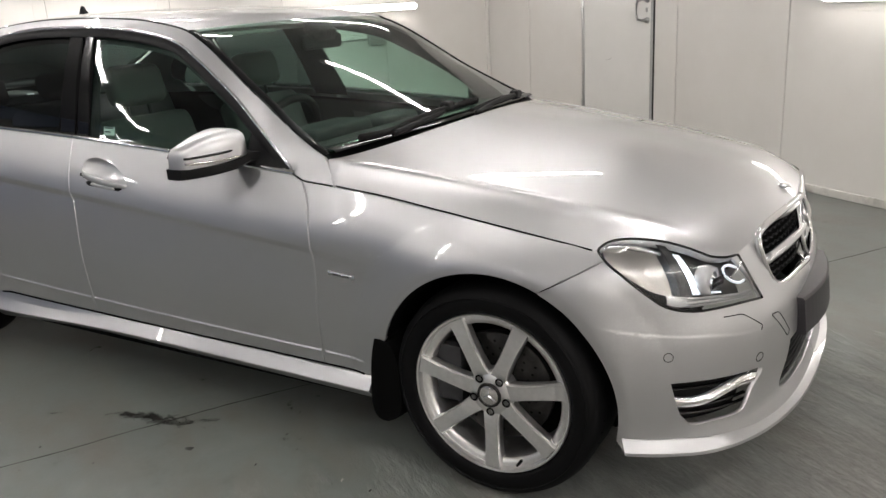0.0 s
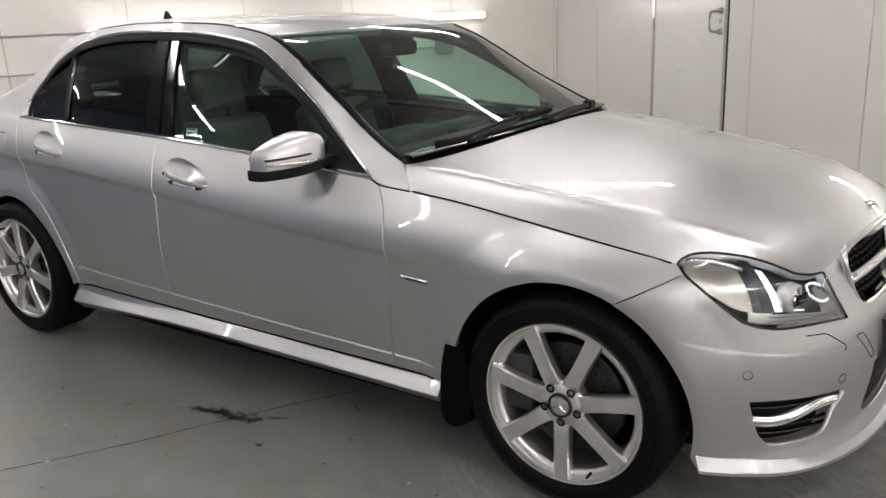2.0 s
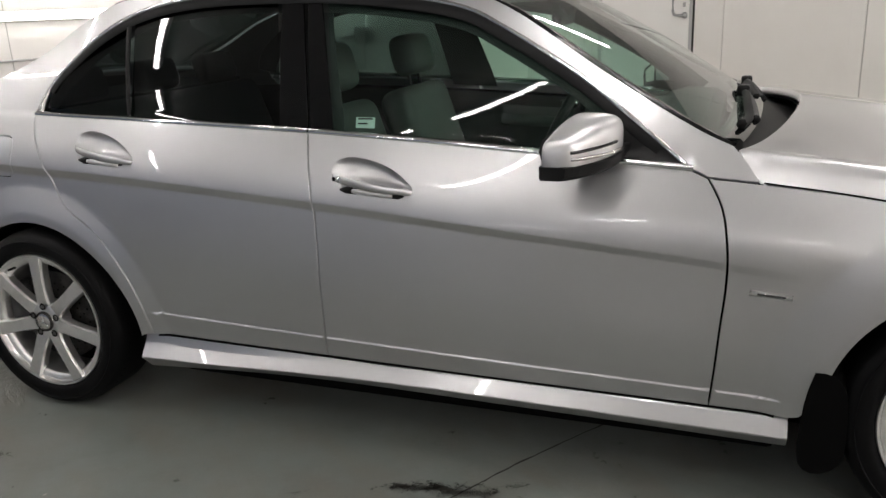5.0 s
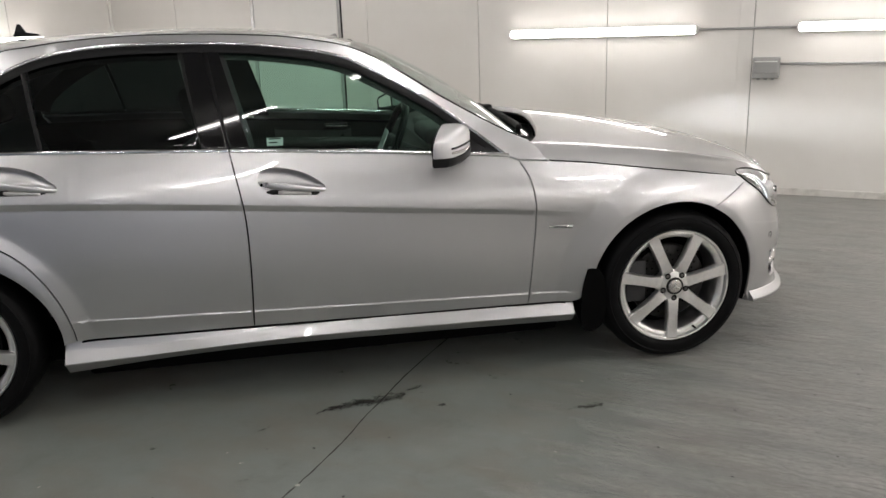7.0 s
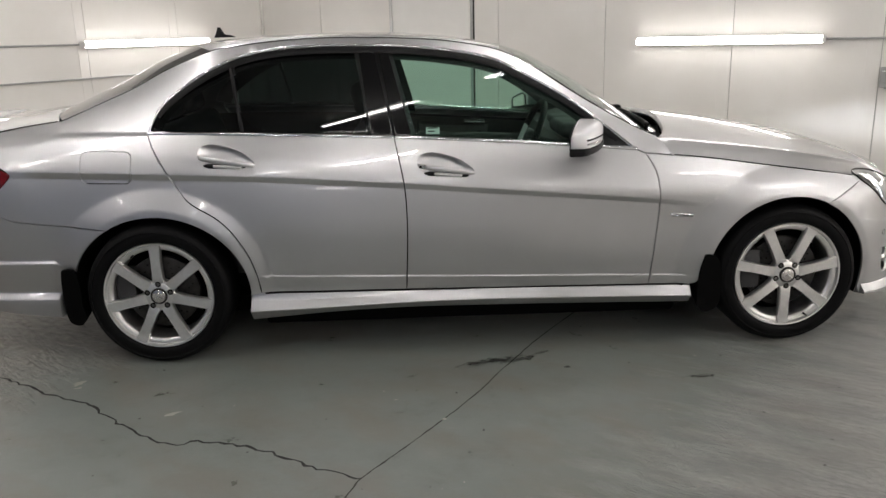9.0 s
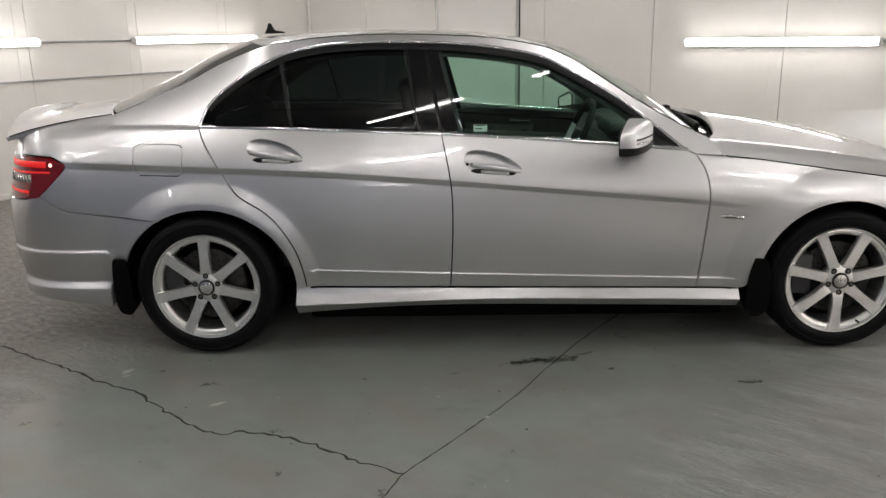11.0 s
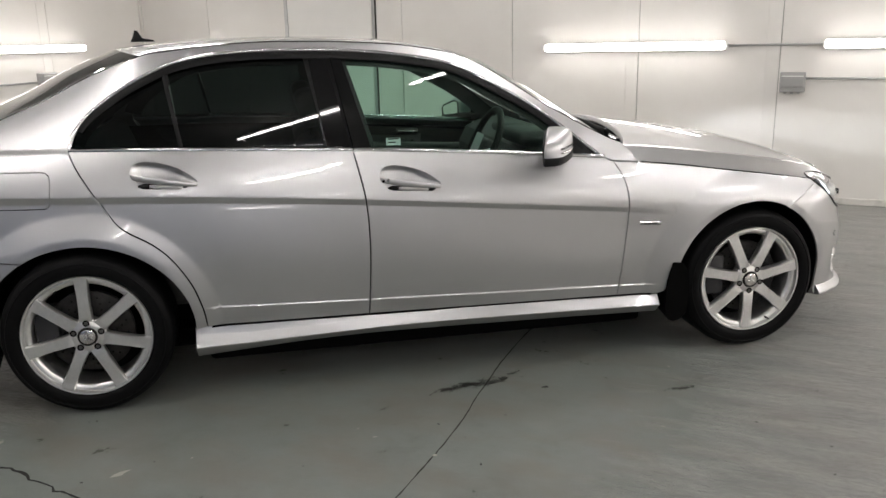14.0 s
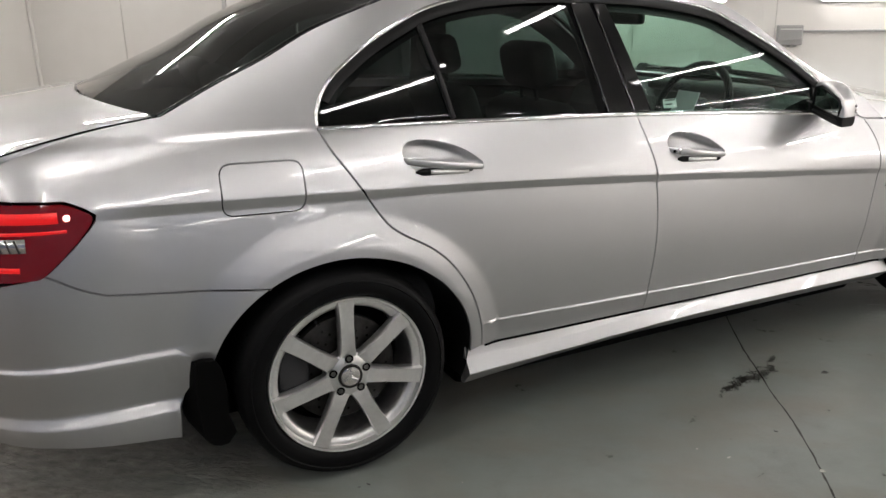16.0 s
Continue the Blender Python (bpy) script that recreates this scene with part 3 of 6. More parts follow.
part("lock", box_bm(-1.095, -1.07, NORTH - 0.014, NORTH - 0.006, 1.195, 1.23, 0.004), CONDUIT, door, "small grey lock")
for x, z, w in ((-1.62, 0.79, 0.02), (-1.59, 0.802, 0.012), (-1.655, 0.785, 0.01)):
    part("scuff", box_bm(x, x + w, NORTH - 0.0075, NORTH - 0.0055, z, z + 0.006), JOINT_MAT, door)


# strip lights: white fitting, glowing tube, end caps
def strip_light(m, label, where, glow, r=0.033):
    light = thing("strip_light", label, "strip light", "strip lights " + where)
    light.matrix_basis = m
    part("base", box_bm(0.0, 1.52, -0.030, 0.035, -0.034, 0.034, 0.005), FITTING, light)
    n = 14
    pts = [(0.006, -0.035, 0)] + [(0.016 + 1.488 * i / n, -0.035, 0) for i in range(n + 1)] + [(1.514, -0.035, 0)]
    tube("diffuser", pts, [r * 0.7] + [r] * (n + 1) + [r * 0.7], glow, light, "glowing white diffuser", n=16)
    for x in (-0.006, 1.526):
        part("end_cap", box_bm(x - 0.008, x + 0.008, -0.062, 0.035, -0.026, 0.026, 0.006), FITTING, light, "white end cap")
    return light


def at_room(x, y, z, turn=0, tilt=0):
    return ROOM @ pose(x, y, z, tilt, 0, turn)


first = strip_light(at_room(0.742, NORTH - 0.035, 1.265), "lit white strip light mounted along a white wall", "on the walls", TUBE)
for x in (2.99, 5.24):
    copy_thing(first, at_room(x, NORTH - 0.035, 1.265))
for y in (1.968, -0.515, -2.9):
    copy_thing(first, at_room(WEST + 0.035, y, 1.352, 90))
copy_thing(first, at_room(5.27, SOUTH + 0.035, 1.3, 180))
# strip lights added on the unseen end wall to light the car's nose
front = strip_light(at_room(EAST - 0.035, 0.3 + 1.52, 1.4, -90), "lit white strip light mounted along a white wall", "on the walls", EAST_FILL)
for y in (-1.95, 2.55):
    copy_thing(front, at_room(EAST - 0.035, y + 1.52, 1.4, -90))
# rows of ceiling lights, end to end along the room
over = strip_light(at_room(-2.15, -2.73, HEIGHT - 0.035, 90, 90), "lit white strip light on the grey ceiling", "on the ceiling", CEILING_TUBE, 0.022)
# the row at 6.95 is unseen, added to brighten the room's front
for x in (-2.15, 0.10, 2.42, 4.70, 6.95):
    for y in (-5.0, -2.73, -0.45, 1.82):
        if (x, y) not in ((-2.15, -2.73), (4.70, -2.73)):
            copy_thing(over, at_room(0.42 if (x, y) == (0.10, 1.82) else x, y, HEIGHT - 0.035, 90, 90))


# conduits and boxes on the walls
def conduit(points, label):
    ob = tube("conduit", points, 0.009, CONDUIT, None, n=8)
    return tagged(in_room(ob), label, "conduit", "surface conduits")


for a, b in ((2.27, 2.985), (4.52, 5.235)):
    conduit([(a, NORTH - 0.012, 1.265), (b, NORTH - 0.012, 1.265)], "thin grey conduit joining two strip lights")
conduit([(2.87, NORTH - 0.014, 1.0), (EAST - 0.02, NORTH - 0.014, 1.0)], "thin pale conduit running from a socket box")
for a, b in ((1.01, 1.962), (-1.38, -0.52)):
    conduit([(WEST + 0.012, a, 1.352), (WEST + 0.012, b, 1.352)], "thin grey conduit joining two strip lights")
conduit([(WEST + 0.014, -4.0, 0.985), (WEST + 0.014, 2.93, 1.035)], "thin grey conduit running to a socket box")


def socket_box(m, label):
    b = thing("socket_box", label, "socket box", "socket boxes")
    b.matrix_basis = m
    part("housing", box_bm(-0.095, 0.095, -0.075, 0.0, -0.07, 0.085, 0.008, 3), BOX_GREY, b)
    part("lid", box_bm(-0.085, 0.085, -0.088, -0.074, -0.03, 0.078, 0.006, 3), BOX_GREY, b, "hinged grey lid")
    part("lid_edge", box_bm(-0.08, 0.08, -0.091, -0.087, 0.052, 0.060, 0.002), FITTING, b, "pale lid edge")
    for x in (-0.05, 0.0, 0.05):
        part("gland", box_bm(x - 0.012, x + 0.012, -0.05, -0.02, -0.082, -0.07, 0.003), BOX_GREY, b)
    return b


socket = socket_box(at_room(2.783, NORTH, 0.965), "grey plastic socket box on a white wall")
copy_thing(socket, at_room(WEST, 3.02, 1.04, 90))

# cracks, the saw-cut joint and stains on the floor
CRACK_MAT = material("crack_dirt", (0.018, 0.017, 0.016), 0.85)
CUT_MAT = material("joint_dirt", (0.05, 0.047, 0.043), 0.85)
vary(CUT_MAT, 14, (0.012, 0.011, 0.010), (0.06, 0.056, 0.05), detail=6)
STAIN_MAT = material("oil_stain", (0.03, 0.028, 0.025), 0.6)
vary(STAIN_MAT, 45, (0.012, 0.011, 0.010), (0.075, 0.075, 0.07), detail=8, span=(0.4, 0.6))
CHIP_MAT = material("pale_chip", (0.42, 0.40, 0.36), 0.8)


def crack(points, width, jag, label, mat=CRACK_MAT):
    rnd = random.Random(int(points[0][0] * 1000) + len(points))
    pts = spline(points, 0.025)
    verts, faces = [], []
    for i, p in enumerate(pts):
        a, b = Vector(pts[max(0, i - 1)]), Vector(pts[min(len(pts) - 1, i + 1)])
        d = (b - a).normalized()
        n = Vector((-d.y, d.x))
        c = Vector(p) + n * rnd.uniform(-jag, jag)
        w = width * rnd.uniform(0.45, 1.2) / 2
        verts += [(c.x + n.x * w, c.y + n.y * w, 0.0012), (c.x - n.x * w, c.y - n.y * w, 0.0012)]
    faces = [(2 * i, 2 * i + 1, 2 * i + 3, 2 * i + 2) for i in range(len(pts) - 1)]
    ob = shape("floor_crack", verts, faces, mat)
    return tagged(ob, label, "crack", kind="structure")


crack([(0.70, -2.42), (0.88, -1.99), (0.92, -1.89), (1.03, -1.74), (1.21, -1.49), (1.36, -1.26), (1.52, -0.98), (1.9, -0.4), (3.39, 1.65), (3.65, 2.06)], 0.007, 0.0015, "thin straight dark joint across the floor", CUT_MAT)
crack([(0.92, -1.89), (0.77, -1.82), (0.60, -1.70), (0.45, -1.63), (0.32, -1.60), (0.22, -1.61), (-0.02, -1.43), (-0.21, -1.25), (-0.39, -1.155), (-0.54, -1.05), (-0.68, -0.96), (-1.1, -0.7)], 0.012, 0.009, "jagged dark crack in the painted floor")


def blot(x, y, rx, ry, mat, label, seed, turn=0.0, height=0.0016):
    rnd = random.Random(seed)
    n = 26
    verts = [(x, y, height)]
    for i in range(n):
        a = 2 * math.pi * i / n
        k = rnd.uniform(0.55, 1.15)
        u, v = rx * k * math.cos(a), ry * k * math.sin(a)
        verts.append((x + u * math.cos(turn) - v * math.sin(turn), y + u * math.sin(turn) + v * math.cos(turn), height))
    ob = shape("floor_stain", verts, [(0, 1 + i, 1 + (i + 1) % n) for i in range(n)], mat)
    return tagged(ob, label, "stain", "marks on the floor", kind="structure")


rnd = random.Random(5)
# a ragged oily patch: its material fades out through holes
PATCH_MAT = material("ragged_oil_patch", (0.016, 0.013, 0.010), 0.55)
pt = PATCH_MAT.node_tree
p_noise = noise_of(PATCH_MAT, 38, 8, 0.75, stretch=(0.6, 1, 1))
p_pos = node(PATCH_MAT, "ShaderNodeTexCoord")
p_fall = node(PATCH_MAT, "ShaderNodeVectorMath")
p_fall.operation = "LENGTH"
p_map = node(PATCH_MAT, "ShaderNodeMapping", Scale=(5.5, 17.0, 1.0))
wire(PATCH_MAT, p_pos, "Object", p_map, "Vector")
wire(PATCH_MAT, p_map, "Vector", p_fall, 0)
p_sum = node(PATCH_MAT, "ShaderNodeMath")
p_sum.operation = "MULTIPLY_ADD"
p_sum.inputs[1].default_value = -0.34
wire(PATCH_MAT, p_fall, "Value", p_sum, 0)
wire(PATCH_MAT, p_noise, "Fac", p_sum, 2)
p_step = node(PATCH_MAT, "ShaderNodeMapRange")
p_step.inputs["From Min"].default_value, p_step.inputs["From Max"].default_value, p_step.inputs["To Max"].default_value = 0.37, 0.47, 0.95
wire(PATCH_MAT, p_sum, "Value", p_step, "Value")
wire(PATCH_MAT, p_step, "Result", pt.nodes["Principled BSDF"], "Alpha")


def oil_patch(x, y, turn, size, label):
    ob = shape("oil_patch", [(-.2, -.08, 0), (.2, -.08, 0), (.2, .08, 0), (-.2, .08, 0)], [(0, 1, 2, 3)], PATCH_MAT)
    ob.matrix_basis = pose(x, y, 0.0016, 0, 0, turn) @ Matrix.Scale(size, 4)
    return tagged(ob, label, "stain", "marks on the floor", kind="structure")


oil_patch(1.505, -0.968, 14, 1.5, "ragged dark oily stain on the painted floor")
oil_patch(1.385, -0.985, 24, 1.1, "ragged dark oily stain on the painted floor")
oil_patch(2.27, -1.21, 8, 0.75, "faint dark scrape on the painted floor")
oil_patch(1.66, -0.90, 30, 0.5, "faint dark scrape on the painted floor")
blot(1.745, -1.068, 0.018, 0.012, STAIN_MAT, "round dark spot on the painted floor", 91)
blot(0.165, -1.37, 0.035, 0.014, CHIP_MAT, "pale paint chip in the floor", 93, 0.5)
blot(-0.31, -1.05, 0.035, 0.02, CHIP_MAT, "pale paint chip in the floor", 94, 1.1)
blot(-0.30, -1.10, 0.02, 0.008, CHIP_MAT, "pale paint chip in the floor", 95, 0.4)
blot(1.205, -1.50, 0.010, 0.008, CHIP_MAT, "pale paint chip in the floor", 96)
for i in range(150):
    x, y = rnd.uniform(-1.5, 4.2), rnd.uniform(-3.2, -0.9)
    r = rnd.uniform(0.0015, 0.0055)
    blot(x, y, r * rnd.uniform(1, 2.2), r, rnd.choice((STAIN_MAT, STAIN_MAT, CHIP_MAT)), "tiny speck on the painted floor", 200 + i, rnd.uniform(0, 3))


# ---- the car ----
car = thing("car", "silver four-door saloon car parked on a painted floor", "car")


def mirrored(build):
    """Run a builder for the car's right side (1) and its left (-1)."""
    for side in (1, -1):
        build(side)


ROOF_EDGE = [(2.174, .936), (2.10, .968), (1.98, 1.033), (1.85, 1.110), (1.70, 1.208), (1.60, 1.268), (1.50, 1.312), (1.38, 1.338), (1.24, 1.358),
             (1.06, 1.370), (.90, 1.376), (.70, 1.377), (.50, 1.366), (.36, 1.350), (.26, 1.335), (.06, 1.262), (-.10, 1.182), (-.23, 1.128), (-.33, 1.085), (-.40, 1.056)]
WINDOW_TOP = [(-.008, .998), (0, 1.038), (.015, 1.07), (.055, 1.119), (.115, 1.166), (.198, 1.221), (.294, 1.27), (.378, 1.303), (.474, 1.324), (.571, 1.336), (.717, 1.343),
              (.912, 1.341), (1.058, 1.335), (1.206, 1.322), (1.377, 1.296), (1.486, 1.268), (1.57, 1.228), (1.688, 1.164), (1.806, 1.093), (1.923, 1.005), (2.018, .930), (2.075, .884)]
BELT = [(-.008, .998), (.453, .986), (1.045, .960), (1.526, .929), (2.075, .884)]
REAR_GAP = [(-.008, .998), (.011, .951), (.045, .894), (.089, .823), (.142, .739), (.188, .70), (.268, .652), (.334, .589), (.397, .485), (.429, .379), (.438, .304)]
MIDDLE_GAP = [(1.042, .960), (1.057, .883), (1.071, .814), (1.082, .718), (1.085, .595), (1.081, .467), (1.072, .299)]
FRONT_GAP = [(2.121, .865), (2.147, .822), (2.164, .775), (2.175, .692), (2.175, .604), (2.167, .502), (2.159, .382), (2.15, .279)]
BOTTOM = [(.438, .304), (1.072, .299), (1.674, .290), (2.15, .279), (2.33, .275)]
BUMPER_SEAM = [(2.914, .634), (3.0, .682), (3.115, .722)]
REAR_SEAM = [(-.745, .712), (-.72, .700), (-.66, .668), (-.60, .645), (-.448, .627), (-.196, .604)]
LAMP_LOW = [(3.085, .742), (3.115, .722), (3.178, .692), (3.251, .645), (3.311, .604), (3.384, .584), (3.461, .576), (3.534, .567), (3.602, .553)]
LAMP_HIGH = [(3.047, -.793), (3.060, -.752), (3.100, -.715), (3.171, -.677), (3.237, -.648), (3.285, -.628), (3.312, -.600), (3.335, -.556)]
FRONT_ARCH, REAR_ARCH = .352, (.385, .342)


def arch(center, rx, rz, a0, a1, n=44):
    out = []
    for i in range(n + 1):
        a = radians(a0 + (a1 - a0) * i / n)
        x = center + rx * math.cos(a)
        out.append((x if x < FRONT else FRONT + (x - FRONT) / .78, HUB_Z + rz * math.sin(a)))
    return out


def near_line(tab, x0, x1, offsets, step=0.02):
    n = int((x1 - x0) / step)
    return [[(x0 + (x1 - x0) * i / n, curve(tab, x0 + (x1 - x0) * i / n) + o) for i in range(n + 1)] for o in offsets]


def swelling_lines(front_bend=False):
    """Lines along the bends of the wheel arch swellings, and over the rear shoulder."""
    out = []
    for cx, grow, lip, outer, _ in SWELLINGS:
        for d in (lip - .008, lip, lip + .008, (lip + outer) / 2, outer - .022, outer - .008, outer, outer + .009):
            row = []
            for i in range(70):
                a = radians(-12 + 3 * i)
                x = cx + grow * d * math.cos(a)
                row.append((x if x < FRONT else FRONT + (x - FRONT) / .78, HUB_Z + d * math.sin(a)))
            out.append(row)
    for o in (-.005, .006, .016, .028, .042, .058, .078, .10, .125):
        row = []
        for i in range(60):
            x = -.95 + .02 * i
            row.append((x, .935 + .175 * min(0.0, max(REAR, x) + .4) + belt(max(REAR, x)) - .958 + o))
        out.append(row)
    return out


FEATURES = swelling_lines() + near_line(CHARACTER, -.6, 2.4, (.014, .004, .001, -.002, -.006, -.014, -.018, -.022, -.026, -.032, -.05, -.08)) + near_line(LOWER_CREASE, .44, 2.33, (.003, .0, -.003, -.006, -.009, -.016))
middle_gap, rear_gap, front_gap = spline(MIDDLE_GAP), spline(REAR_GAP), spline(FRONT_GAP)
window_top, roof_edge = spline(WINDOW_TOP), spline(ROOF_EDGE)


def belt_line(x0, x1, dz=0.0, n=40):
    return [(x0 + (x1 - x0) * i / n, curve(BELT, x0 + (x1 - x0) * i / n) + dz) for i in range(n + 1)]


def bottom_line(x0, x1, n=30):
    return [(x0 + (x1 - x0) * i / n, curve(BOTTOM, x0 + (x1 - x0) * i / n)) for i in range(n + 1)]


GRIP_HOLLOW = [(-.122, .006), (-.113, .030), (-.082, .044), (-.035, .046), (.030, .034), (.080, .013), (.120, -.016), (.122, -.026), (.095, -.036),
               (.045, -.043), (-.020, -.046), (-.072, -.041), (-.107, -.022)]


def hollow_loop(c):
    return [(c[0] + p[0], c[1] + p[1] - .06 * p[0]) for p in spline(GRIP_HOLLOW + GRIP_HOLLOW[:1], .006)[:-1]]


def handle_on(door, cx, cz, side, key):
    """A teardrop hollow with a flat bar across it and a bright strip in the slit below."""
    loop = hollow_loop((cx, cz))
    polar = sorted((math.atan2(b - cz, a - cx), math.hypot(a - cx, b - cz)) for a, b in loop)
    turns, reach = [p[0] for p in polar], [p[1] for p in polar]

    def dish(a, b):
        r = math.hypot(a - cx, b - cz) / float(np.interp(math.atan2(b - cz, a - cx), turns, reach, period=2 * math.pi))
        p = body(a, b)
        return p[0], p[1] + .046 * (1 - min(1.0, r)**3), p[2]
    panel("handle_recess", loop, dish, PAINT, door, "hollow behind the handle", step=.008, depth=0, flip=side)
    n, rings = 20, []
    for i in range(n + 1):
        t = i / n
        px, pz = cx - .119 + .241 * t, cz - .001 - .036 * t
        bow = math.sin(math.pi * min(1.0, max(0.0, t)))
        out = -.004 + .026 * bow**.55
        rings.append((px, body(px, pz)[1] - out, pz, .0085 + .0045 * bow**.5 - .0035 * t, .0035 + .0055 * bow**.6))
    verts, faces, k = [], [], 14
    for px, py, pz, tall, thick in rings:
        for j in range(k):
            a = 2 * math.pi * j / k
            ca, sa = math.cos(a), math.sin(a)
            r = (abs(ca)**2.8 + abs(sa)**2.8)**(-1 / 2.8)
            verts.append((px, side * (py - thick * r * ca), pz + tall * r * sa))
    for i in range(n):
        for j in range(k):
            q = (i * k + j, i * k + (j + 1) % k, (i + 1) * k + (j + 1) % k, (i + 1) * k + j)
            faces.append(q if side < 0 else tuple(reversed(q)))
    faces += [tuple(range(k)), tuple(n * k + j for j in reversed(range(k)))]
    shape("handle", verts, faces, PAINT, door, "silver pull handle", smooth=True)
    # black bar put in for the shade of the slit below the grip
    slit = [(cx - .092 + .195 * i / 10, side * (body(cx, cz - .036)[1] + .002), cz - .0335 - .014 * i / 10) for i in range(11)]
    tube("handle_gap_shade", slit, [.003] + [.0095] * 9 + [.002], BLACK_PLASTIC, door, "black bar for the shaded gap under the handle", n=10, flat=1.1)
    strip = [(cx - .050 + .118 * i / 8, side * (body(cx, cz - .034)[1] - .008), cz - .0345 - .010 * i / 8) for i in range(9)]
    tube("handle_inlay", strip, [.006] + [.0085] * 7 + [.006], ALLOY, door, "bright metal strip under the handle", n=10, flat=.9)
    if key:
        p = rings[2]
        v, f = lathe([(0, -.002), (.0085, -.002), (.0095, .002)], 18)
        shape("key_lock", [(a + p[0] + .008, side * (b + p[1] - p[4] - .001), c + p[2] - .001) for a, b, c in v], f, CHROME, door, "round chrome lock barrel", smooth=True)
        v, f = lathe([(0, -.001), (.0055, -.001), (.006, .002)], 14)
        shape("key_hole", [(a + p[0] - .012, side * (b + p[1] - p[4] + .003), c + p[2]) for a, b, c in v], f, DARK, door, "small dark hole", smooth=True)


HANDLE_R, HANDLE_F = (.330, .903), (1.256, .847)


def window_loop(x0, x1, lean0, lean1):
    """The part of the side opening between two leaning uprights given by their foot and lean."""
    top = [p for p in window_top]
    out = []
    for p in top:
        a = x0 + lean0 * (p[1] - belt(p[0])) if x0 is not None else -9
        b = x1 + lean1 * (p[1] - belt(p[0])) if x1 is not None else 9
        if a <= p[0] <= b:
            out.append(p)
    first = x0 if x0 is not None else window_top[0][0]
    last = x1 if x1 is not None else window_top[-1][0]
    return line(belt_line(first, last, .004), .03) + list(reversed(out))


def car_side(side):
    def gap_panel(name, loop, mat=PAINT, label="", **kw):
        return panel(name, loop, body, mat, car, label, flip=side, gap=kw.pop("gap", .0030), **kw)
    tail = [(-.87, .893), (-.845, .890), (-.682, .885), (-.633, .866), (-.602, .847), (-.606, .836), (-.628, .814)]
    rear_arch = arch(.008, *REAR_ARCH, 122, -3)
    frame_loop = (line([(2.088, .880), (2.121, .8655), (2.240, .855)]) + spline([(2.240, .853), (2.212, .895), (2.174, .936)])
                  + roof_edge + spline([(-.40, 1.056), (-.60, 1.028), (-.78, .992), (-.87, .965)]) + line(tail) + line([(-.628, .814), (-.745, .712)])
                  + line(REAR_SEAM) + rear_arch + line([(.394, .298), (.438, .304)]) + list(reversed(rear_gap)) + window_top)
    fuel = rounded([(-.291, .938), (-.070, .932), (-.076, .796), (-.296, .801)], .035, 6)
    gap_panel("side_frame", frame_loop, lines=FEATURES, step=.024, label="silver rear wing, pillars and roof rail in one pressing",
              holes=[line([(p[0], p[1]) for p in fuel + fuel[:1]], .006)])
    panel("fuel_flap", line(fuel + fuel[:1], .006), body, PAINT, car, "square silver fuel flap with rounded corners", lines=FEATURES, flip=side, gap=.0042)
    # doors
    rear_loop = rear_gap + bottom_line(.438, 1.072) + list(reversed(middle_gap)) + list(reversed(belt_line(-.008, 1.042)))
    rd = gap_panel("rear_door", rear_loop, lines=FEATURES, step=.028, label="silver rear door, closed", holes=[hollow_loop(HANDLE_R)])
    handle_on(rd, *HANDLE_R, side, False)
    front_loop = middle_gap + bottom_line(1.072, 2.15) + list(reversed(front_gap)) + line([(2.121, .865), (2.075, .884)]) + list(reversed(belt_line(1.042, 2.075)))
    fd = gap_panel("front_door", front_loop, lines=FEATURES, step=.028, label="silver front door, closed", holes=[hollow_loop(HANDLE_F)])
    handle_on(fd, *HANDLE_F, side, True)
    # wing
    top = [(2.121, .865), (2.218, .857), (2.412, .835), (2.636, .802), (2.837, .774), (3.04, .746), (3.085, .742)]
    wing_arch = arch(WHEELBASE, FRONT_ARCH, FRONT_ARCH, 64, 168)
    wing_loop = spline(top) + line([(3.085, .742), (3.115, .722)]) + list(reversed(line(BUMPER_SEAM))) + wing_arch + line([(2.412, .37), (2.39, .32), (2.36, .285), (2.33, .275)]) + list(reversed(bottom_line(2.15, 2.33, 6))) + list(reversed(front_gap))
    wing = gap_panel("front_wing", wing_loop, lines=FEATURES, step=.02, label="silver front wing over the wheel")
    ribbon("wing_badge", line([(2.228, .603), (2.325, .597)], .012), body, .016, BRIGHT_TRIM, wing, "slim bright badge", .004, side)
    ribbon("badge_bar", line([(2.246, .602), (2.308, .598)], .012), body, .006, DASH, wing, "dark raised bar on the badge", .0052, side)
    # front bumper
    fog = spline([(3.292, .4), (3.379, .396), (3.479, .385), (3.571, .366), (3.53, .318), (3.502, .27), (3.42, .267), (3.343, .27), (3.318, .30), (3.292, .4)])
    bump_loop = (line(BUMPER_SEAM) + spline(LAMP_LOW[1:]) + spline([(3.602, .553), (3.592, .60), (3.566, .65), (3.540, .686)]) + line([(3.540, .686), (3.60, .700), (3.65, .708)])
                 + spline([(3.655, .707), (3.662, .645), (3.668, .597), (3.687, .56), (3.776, .532), (3.94, .522)])
                 + line([(3.94, .522), (3.94, .376), (3.712, .378)]) + spline([(3.712, .378), (3.70, .335), (3.652, .262), (3.78, .250), (3.94, .25)])
                 + line([(3.94, .25), (3.94, .20), (3.58, .20), (3.38, .192), (3.15, .200)]) + arch(WHEELBASE, FRONT_ARCH, FRONT_ARCH, -13, 64))
    ledge_lines = near_line(LEDGE, 3.06, 3.93, (.004, .0, -.003, -.006, -.010, -.016, -.03, -.05, -.08, -.11, -.14))
    bumper = gap_panel("front_bumper", bump_loop, holes=[fog], lines=ledge_lines + swelling_lines()[8:16], step=.025, gap=.0008, depth=.012, label="silver sports front bumper with side vents")
